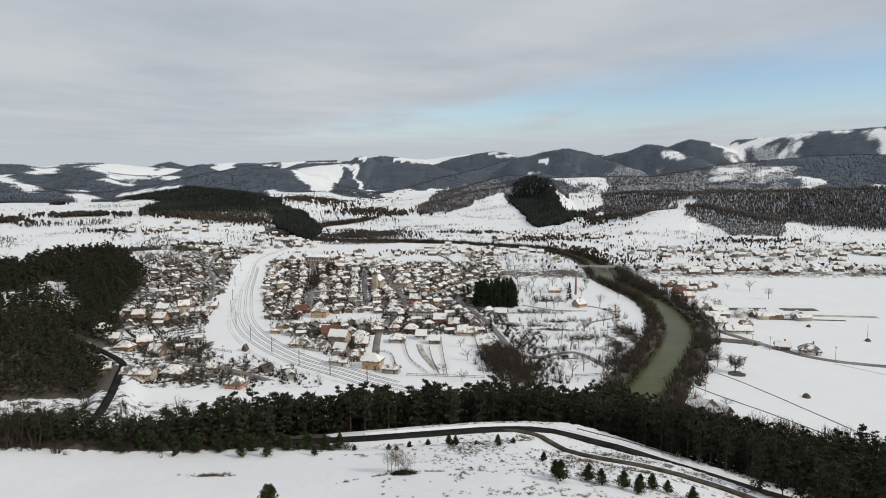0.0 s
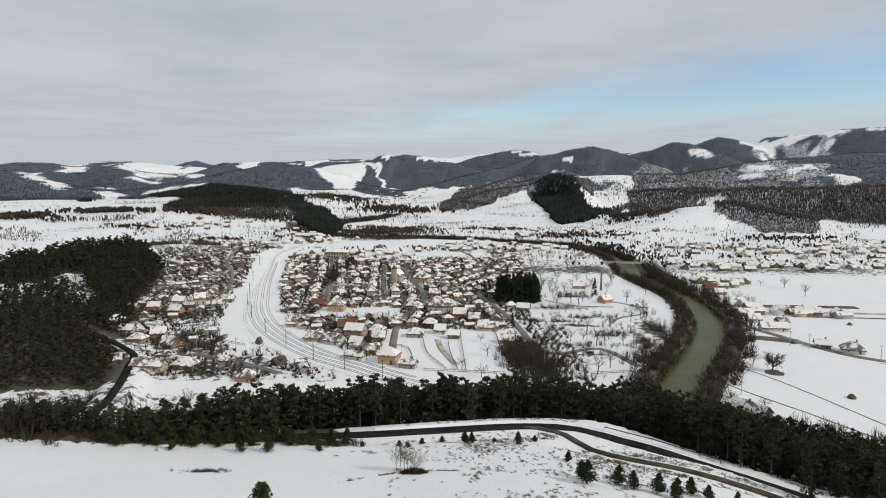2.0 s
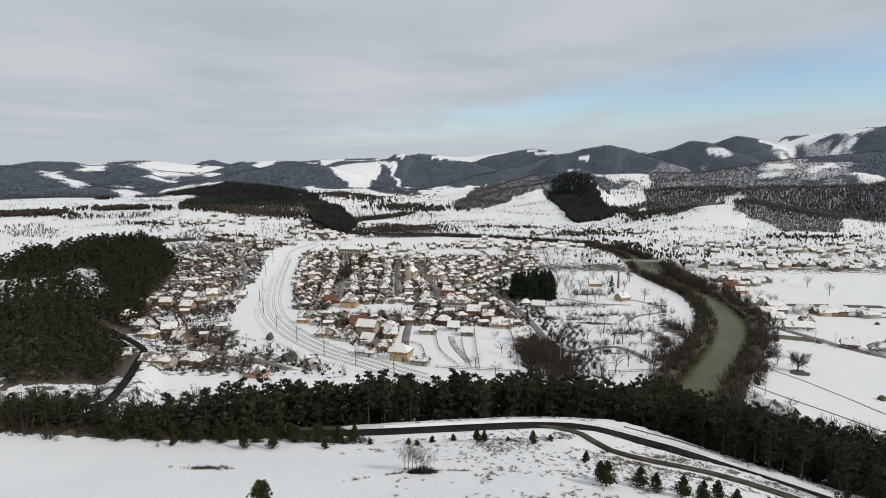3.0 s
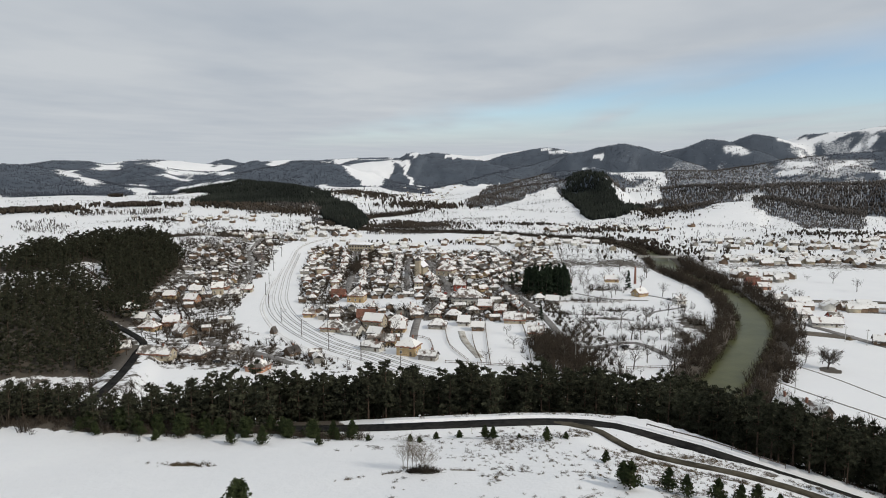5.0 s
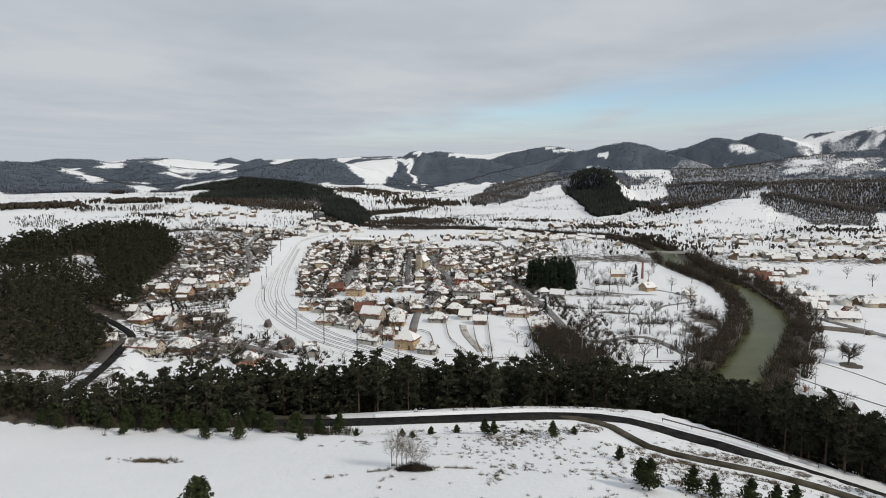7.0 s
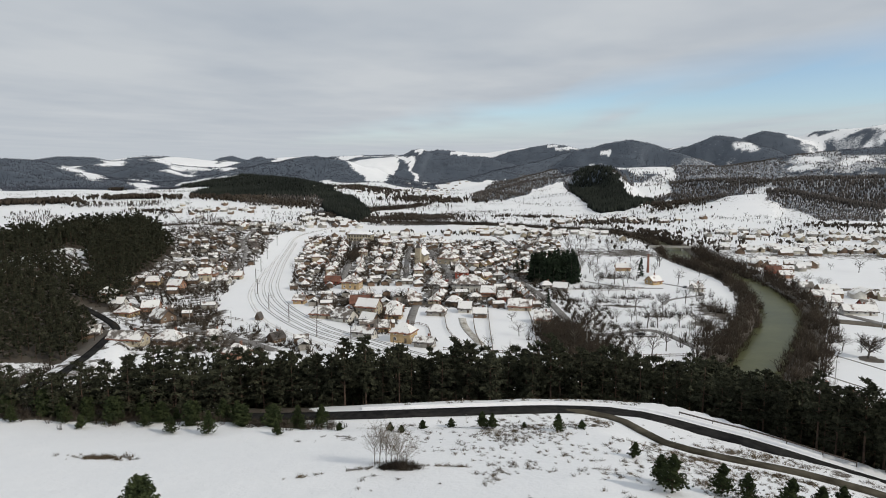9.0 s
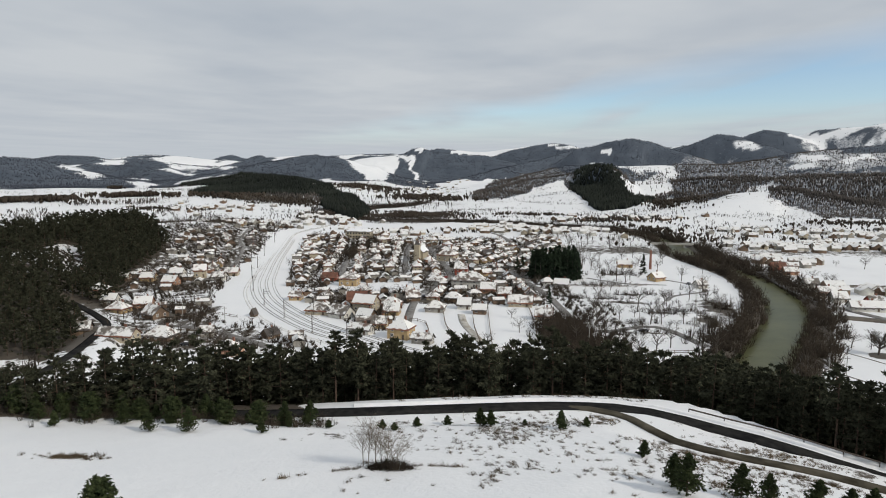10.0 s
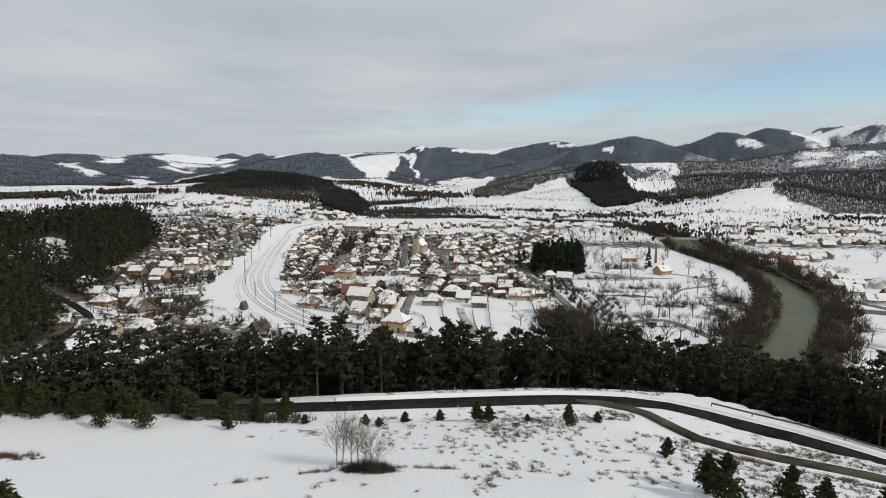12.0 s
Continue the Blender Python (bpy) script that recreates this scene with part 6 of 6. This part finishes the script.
def build_landmarks():
    # a small dark hut between the tracks
    root = new("railway_hut")
    bm = bmesh.new()
    box(bm, -1.4, 1.4, -1.3, 1.3, -0.3, 1.6)
    part("wall", bm, M_WOOD, root)
    v, f = prism_roof(2.8, 2.6, 2.4, 0.3, 0.12, False)
    faces("roof", v, f, M_ROOFDARK, root, 1.62)
    for side in (-1, 1):
        v = [(side * (1.38 - t), y, z) for t in (0, 0.2) for y, z in ((-1.3, 1.55), (1.3, 1.55), (0, 3.95))]
        faces("gable", v, [(0, 1, 2), (3, 5, 4), (0, 2, 5, 3), (1, 4, 5, 2)], M_WOOD, root)
    root.matrix_basis = pose(-111.5, 347, ground_z(-111.5, 347), 0, 0, 75)
    tagged(root, "small dark gabled hut between the railway tracks", "hut")
    # brick stack by the park
    root = new("brick_chimney")
    bm = bmesh.new()
    bmesh.ops.create_cone(bm, segments=14, radius1=0.95, radius2=0.65, depth=13, cap_ends=True, matrix=Matrix.Translation((0, 0, 6.5)))
    part("shaft", bm, M_BRICK, root)
    bm = bmesh.new()
    bmesh.ops.create_cone(bm, segments=14, radius1=0.82, radius2=0.82, depth=0.6, cap_ends=True, matrix=Matrix.Translation((0, 0, 12.9)))
    part("collar", bm, M_BRICK, root)
    root.matrix_basis = pose(109, 512, ground_z(109, 512))
    tagged(root, "tall round red-brick chimney stack", "chimney")
    # church with a tower
    root = new("church")
    bm = bmesh.new()
    box(bm, -5, 9, -4, 4, -0.5, 7)
    part("nave", bm, WALLS["cream"], root)
    v, f = prism_roof(14, 8, 4, 0.5, 0.2, False)
    roof = faces("roof", v, f, M_ROOFDARK, root, 7.02)
    roof.location.x = 2
    snow = part("roof_snow", snow_cap(14, 8, 4, 0.5, False, np.random.RandomState(3), False), M_SNOW, root)
    snow.location = (2, 0, 7.02)
    for side in (-4.97, 8.97):
        v = [(side - math.copysign(t, side), y, z) for t in (0, 0.3) for y, z in ((-4, 6.95), (4, 6.95), (0, 10.95))]
        faces("gable", v, [(0, 1, 2), (3, 5, 4), (0, 2, 5, 3), (1, 4, 5, 2)], WALLS["cream"], root)
    bm = bmesh.new()
    box(bm, -9, -5.02, -2, 2, -0.5, 13, 0.08)
    tower = part("tower", bm, WALLS["cream"], root)
    bm = bmesh.new()
    bmesh.ops.create_cone(bm, segments=8, radius1=2.5, radius2=0.1, depth=3.4, cap_ends=True, matrix=Matrix.Translation((-7, 0, 14.7)))
    part("spire", bm, M_ROOFDARK, tower)
    root.matrix_basis = pose(-57, 541, ground_z(-57, 541), 0, 0, 80)
    tagged(root, "cream village church with a square tower", "church")
    # long pale school block behind the village
    root = new("school_building")
    bm = bmesh.new()
    box(bm, -13, 13, -5, 5, -0.5, 7)
    part("wall", bm, WALLS["cream"], root)
    v, f = prism_roof(26, 10, 2.6, 0.4, 0.2, True)
    faces("roof", v, f, M_ROOFDARK, root, 7.02)
    snow = part("roof_snow", snow_cap(26, 10, 2.6, 0.4, True, np.random.RandomState(4), False), M_SNOW, root)
    snow.location.z = 7.02
    bm = bmesh.new()
    box(bm, -0.75, 0.75, -0.08, 0.08, 0, 1.6)
    win = None
    for st in range(2):
        for i in range(8):
            ob = part("window", bm, M_GLASS, root) if win is None else new("window", win)
            win = win or ob.data
            ob.parent, ob.location = root, (-10.5 + i * 3, -5, 1.2 + 3.3 * st)
    root.matrix_basis = pose(-138, 690, ground_z(-138, 690), 0, 0, -5)
    tagged(root, "long pale two-storey block with rows of windows", "building")
    # road bridge upstream
    root = new("bridge")
    bm = bmesh.new()
    box(bm, -20, 20, -2.6, 2.6, 0.8, 1.5)
    part("deck", bm, M_CONCRETE, root)
    for s in (-2.5, 2.5):
        bm = bmesh.new()
        box(bm, -20, 20, s - 0.1, s + 0.1, 1.5, 2.4)
        part("parapet", bm, M_CONCRETE, root)
    for s in (-8, 8):
        bm = bmesh.new()
        box(bm, s - 0.6, s + 0.6, -2.2, 2.2, -4, 0.8, 0.1)
        part("pier", bm, M_CONCRETE, root)
    root.matrix_basis = pose(163, 655, 0.2, 0, 0, -4)
    tagged(root, "grey concrete road bridge over the river", "bridge")


# ---------------------------------------------------------------- the near hillside
# young pines: x, y, kind, size
SAPLINGS = [
    (14.7, 162.5, 0, 1.0), (3.3, 163.6, 0, 0.95), (1.5, 164.4, 0, 1.0), (19, 164.7, 2, 0.75), (24.7, 148, 0, 0.8), (25.4, 136.3, 0, 1.25), (25.9, 132.6, 1, 1.1), (32.5, 134.4, 1, 0.95),
    (35.1, 133.2, 1, 0.85), (39.4, 131.2, 1, 0.95), (43.5, 132.5, 1, 0.8), (46.5, 133.5, 1, 0.85), (49.4, 132, 0, 1.0), (53.6, 128.6, 0, 1.1), (42, 128.7, 1, 0.8),
]
EDGE_PINES = [
    (-14.7, 162.3, 2, 0.75), (-12.5, 161.2, 2, 0.65), (-9.2, 164.9, 2, 0.8), (-4.2, 167.5, 2, 0.8), (-34.5, 118.5, 3, 1.0), (-46, 158, 1, 0.95), (-53, 158, 1, 0.8), (-34, 158.5, 0, 0.8),
    (-24, 163, 2, 0.7), (-71, 160, 0, 0.9), (9, 165, 2, 0.5), (-31, 163.5, 0, 0.7),
]
EDGE_PINES += [(-92 + 3.1 * k + 1.3 * math.sin(5.1 * k), 164.6 + 2.2 * math.sin(2.3 * k) + (1.5 if k > 12 else 0), (1, 3, 0, 3, 1)[k % 5], 0.75 + 0.3 * math.sin(3.7 * k) ** 2) for k in range(21)]


def build_hillside():
    rng = np.random.RandomState(51)
    kinds = [pine_arrays(rng, h, 0.08, t, 5, r, True, 0.24) for h, t, r in ((3.2, 560, 0.36), (4.6, 900, 0.36), (2.2, 420, 0.5))]
    kinds.append(pine_arrays(rng, 5.0, 0.03, 1300, 4, 0.32, False, 0.32))
    masters = [tree_thing("young_pine", a, (M_PINEBARK, M_SAPLING), "young bushy green pine on the snowy hillside", "pine tree", "young pines") for a in kinds]
    done = set()
    for x, y, k, s in (*SAPLINGS, *EDGE_PINES):
        m = pose(x, y, ground_z(x, y) - 0.1, 0, 0, rng.uniform(0, 360))
        ob = masters[k] if k not in done else copy_thing(masters[k], m)
        done.add(k)
        ob.matrix_basis = m
        ob.scale = (s, s, s)
    # the clump of bare stems with a dark thicket at its foot
    for x, y, h, u, sp in ((-12.0, 138.8, 7.2, 1.6, 0.36), (-11.2, 139.4, 6.4, 1.5, 0.38), (-12.8, 139.6, 5.8, 1.2, 0.40), (-10.4, 139.6, 6.0, 1.2, 0.40), (-9.6, 139.0, 5.2, 0.7, 0.55), (-8.9, 139.6, 4.4, 0.6, 0.55), (-8.2, 139.2, 4.0, 0.5, 0.55)):
        a = bare_arrays(rng, h, sp, 12, 6, 7, u, 0.7)
        ob = tree_thing("bare_shrub", a, (M_PALEBARK, M_PALETWIG), "pale leafless multi-stemmed shrub on the snow slope", "shrub", "hillside shrubs")
        ob.matrix_basis = pose(x, y, ground_z(x, y) - 0.1, 0, 0, rng.uniform(0, 360))
    pieces = []
    for _ in range(620):
        a, o = rng.uniform(0, 6.283), math.sqrt(rng.uniform(0, 1))
        b = np.array([math.cos(a) * o * 3.0, math.sin(a) * o * 1.3, 0])
        t = b + np.array([rng.normal() * 0.45, rng.normal() * 0.3, (1.75 * (1 - o * o) + 0.35) * rng.uniform(0.6, 1.0)])
        pieces.append(spike(b, t, 0.05))
    v, f = merge(pieces)
    ob = sheet("thicket", v, f, [M_TWIG])
    ob.location = (-8.9, 138.6, ground_z(-8.9, 138.6))
    tagged(ob, "dark dense thicket at the foot of the shrub", "thicket")
    # dry grass, heather and brambles that stick out of the snow
    kinds = []
    for h, wide in ((0.4, 0.25), (0.6, 0.4), (0.3, 0.5)):
        kinds.append(merge([spike((rng.normal() * wide * 0.5, rng.normal() * wide * 0.5, -0.05), (rng.normal() * wide, rng.normal() * wide, h * rng.uniform(0.5, 1.1)), 0.025) for _ in range(18)]))

    def keep(x, y):
        d = beyond(x, y)
        r1, _ = nearest(x, y, HILL_ROAD)
        r2, _ = nearest(x, y, LANE)
        n = fbm(x, y, 14, 61) + 0.20 * sstep(-45, -10, d) * sstep(-16, 2, x) - 0.22 * sstep(-12, -22, x)
        return (r1 > 4.2) & (r2 > 2.2) & (d < 12) & (n > 0.66 + 0.10 * vnoise(x, y, 2.5, 9))

    p = spots(rng, 15000, -40, 85, 105, 185, keep, 0.45)
    q = np.c_[rng.uniform(-14, 66, 5200), rng.uniform(122, 174, 5200)]
    q = q[(beyond(q[:, 0], q[:, 1]) < 3) & (rng.uniform(size=len(q)) < 1.6 * (fbm(q[:, 0], q[:, 1], 9, 15) - 0.38))]
    p = np.vstack([p, q])
    # a dark seam where the slope slipped
    seam = smooth_line([(-24, 133.5), (-18, 136.5), (-13, 138.5), (-8, 139.6), (-4, 140.2), (0, 140.0)], 0.35)
    seam = seam[fbm(seam[:, 0] * 3, seam[:, 1] * 3, 6, 5) > 0.40]
    p = np.vstack([p, seam + rng.normal(size=seam.shape) * 0.1, rng.normal(size=(120, 2)) * (2.2, 0.6) + (-55, 142), rng.normal(size=(300, 2)) * (5, 1.6) + (38, 158.5), rng.normal(size=(220, 2)) * (5, 1.4) + (46, 152)])
    r1, _ = nearest(p[:, 0], p[:, 1], HILL_ROAD)
    r2, _ = nearest(p[:, 0], p[:, 1], LANE)
    p = on_land(p[(r1 > 4.0) & (r2 > 2.0)], 0.0)
    strew("dry_grass", kinds, p, rng.uniform(0, 6.28, len(p)), rng.uniform(0.4, 1.2, len(p)), rng.randint(0, 3, len(p)), M_DRYGRASS, "dry grass and brambles sticking out of the snow", "grass")


M_SAPLING = mat("sapling_needles", ((0.020, 0.030, 0.014), (0.074, 0.090, 0.038)), 0.85, (2.0, 0.4), spread=0.3, spec=0.1)
M_PALEBARK = mat("pale_bark", ((0.16, 0.14, 0.12), (0.32, 0.29, 0.25)), 0.9, (3.0, 0.5), 0.01)
M_PALETWIG = mat("pale_twigs", ((0.12, 0.095, 0.07), (0.24, 0.20, 0.155)), 0.9, (2.0, 0.3), spec=0.1)
M_DRYGRASS = mat("dry_grass", ((0.055, 0.042, 0.028), (0.17, 0.13, 0.085)), 0.9, (0.8, 0.1), space="World", spec=0.1)


def build_roadside():
    """Guard rail, marker posts and banked snow along the hill road."""
    p = HILL_ROAD[(HILL_ROAD[:, 0] > 34) & (HILL_ROAD[:, 0] < 64)]
    line = offset_line(p, 4.4)
    if np.mean(beyond(line[:, 0], line[:, 1])) < np.mean(beyond(p[:, 0], p[:, 1])):
        line = offset_line(p, -4.4)
    root = tagged(new("guard_rail"), "grey steel guard rail along the outer road edge", "guard rail")
    root.location = line[0]
    q = line - line[0]
    for a, b in zip(q[:-1], q[1:]):
        sheet("rail", *tube(a + (0, 0, 0.62), b + (0, 0, 0.62), 0.16, 0.16, 4), [M_STEEL], root)
    for a in q:
        bm = bmesh.new()
        box(bm, -0.06, 0.06, -0.06, 0.06, -0.8, 0.7)
        part("post", bm, M_STEEL, root).location = a
    first = None
    for k in range(8, len(HILL_ROAD) - 30, 9):
        for s in (-4.3, 4.3):
            x, y, z = offset_line(HILL_ROAD, s)[k]
            if first is None:
                first = new("marker_post")
                bm = bmesh.new()
                box(bm, -0.06, 0.06, -0.04, 0.04, -0.3, 1.05)
                part("post", bm, M_FRAME, first)
                bm = bmesh.new()
                box(bm, -0.065, 0.065, -0.045, 0.045, 0.7, 0.86)
                part("band", bm, M_STEEL, first)
                tagged(first, "white roadside marker post with a dark band", "marker post", "marker posts")
                first.matrix_basis = pose(x, y, z)
            else:
                copy_thing(first, pose(x, y, z))
    line = offset_line(HILL_ROAD, 3.6)
    line = line[(line[:, 0] > -25) & (line[:, 0] < 62)]
    strip("snow_bank", line, 0.4, M_SNOW, "ploughed snow bank along the road edge", 0.2, 0.6, category="snow bank")


def haystack(rng, r, h):
    """A rounded stack with a shaggy, sagging outline."""
    bm = bmesh.new()
    bmesh.ops.create_icosphere(bm, subdivisions=3, radius=1)
    for v in bm.verts:
        k = 1 + 0.12 * noise.noise(v.co * 2.3) + 0.05 * noise.noise(v.co * 7)
        z = max(v.co.z, -0.25)
        v.co = Vector((v.co.x * r * k * (1 - 0.25 * max(z, 0)), v.co.y * r * k * (1 - 0.25 * max(z, 0)), (z + 0.25) / 1.25 * h * k))
    return part("haystack", bm, M_HAY)


M_HAY = mat("old_hay", ((0.05, 0.04, 0.026), (0.15, 0.115, 0.07)), 0.95, (2.0, 0.4), 0.06)


def build_haystacks():
    rng = np.random.RandomState(61)
    for x, y, r, h in ((162, 272, 1.7, 2.0), (181, 357, 1.5, 1.8), (252, 366, 1.6, 1.8), (237, 401, 1.4, 1.7), (205, 545, 1.6, 2.0), (214, 585, 1.6, 2.0)):
        ob = haystack(rng, r, h)
        ob.location = (x, y, ground_z(x, y) - 0.05)
        tagged(ob, "dark weathered haystack in a snowy field", "haystack", "haystacks")


def car(paint):
    """A small parked car under some snow."""
    root = new("parked_car")
    bm = bmesh.new()
    v = [(-2.05, 0.35), (-2.0, 0.85), (-1.05, 0.95), (-0.55, 1.42), (0.9, 1.45), (1.5, 0.98), (2.0, 0.88), (2.1, 0.4)]
    a, b = [bm.verts.new((x, -0.82, z)) for x, z in v], [bm.verts.new((x, 0.82, z)) for x, z in v]
    bm.faces.new(a)
    bm.faces.new(b[::-1])
    for i in range(len(v)):
        j = (i + 1) % len(v)
        bm.faces.new((a[j], a[i], b[i], b[j]))
    bmesh.ops.recalc_face_normals(bm, faces=bm.faces[:])
    bmesh.ops.bevel(bm, geom=bm.edges[:], offset=0.07, segments=1, affect="EDGES")
    part("body", bm, paint, root)
    for s in (-1, 1):
        bm = bmesh.new()
        box(bm, -0.5, 1.0, s * 0.815 - 0.02, s * 0.815 + 0.02, 0.98, 1.34)
        part("side_window", bm, M_GLASS, root)
    bm = bmesh.new()
    box(bm, -0.5, 0.95, -0.7, 0.7, 1.44, 1.56, 0.04)
    part("roof_snow", bm, M_SNOW, root)
    for x in (-1.3, 1.3):
        for s in (-0.78, 0.78):
            bm = bmesh.new()
            bmesh.ops.create_cone(bm, segments=12, radius1=0.32, radius2=0.32, depth=0.2, cap_ends=True, matrix=Matrix.Translation((x, s, 0.32)) @ Matrix.Rotation(math.pi / 2, 4, "X"))
            part("wheel", bm, M_ASPHALT, root)
    return root


M_PAINT_RED = mat("red_car_paint", ((0.25, 0.03, 0.03), (0.33, 0.05, 0.04)), 0.35, (0.8, 0.2))
M_PAINT_DARK = mat("dark_car_paint", ((0.03, 0.035, 0.045), (0.06, 0.065, 0.08)), 0.35, (0.8, 0.2))


def build_cars():
    for x, y, turn, paint, words in ((-119, 296, 10, M_PAINT_DARK, "dark"), (66, 334, 5, M_PAINT_DARK, "dark"), (-30, 461, 80, M_PAINT_RED, "red"), (-37, 400, 95, M_PAINT_DARK, "dark"), (118, 452, 60, M_PAINT_DARK, "dark")):
        ob = car(paint)
        ob.matrix_basis = pose(x, y, ground_z(x, y) + 0.08, 0, 0, turn)
        tagged(ob, f"{words} parked car with snow on its roof", "car", "parked cars")


build_haystacks()
build_cars()
build_hedges()
build_garden_hedges()
build_railway()
build_poles()
build_fences()
build_plots()
build_landmarks()
build_hillside()
build_roadside()
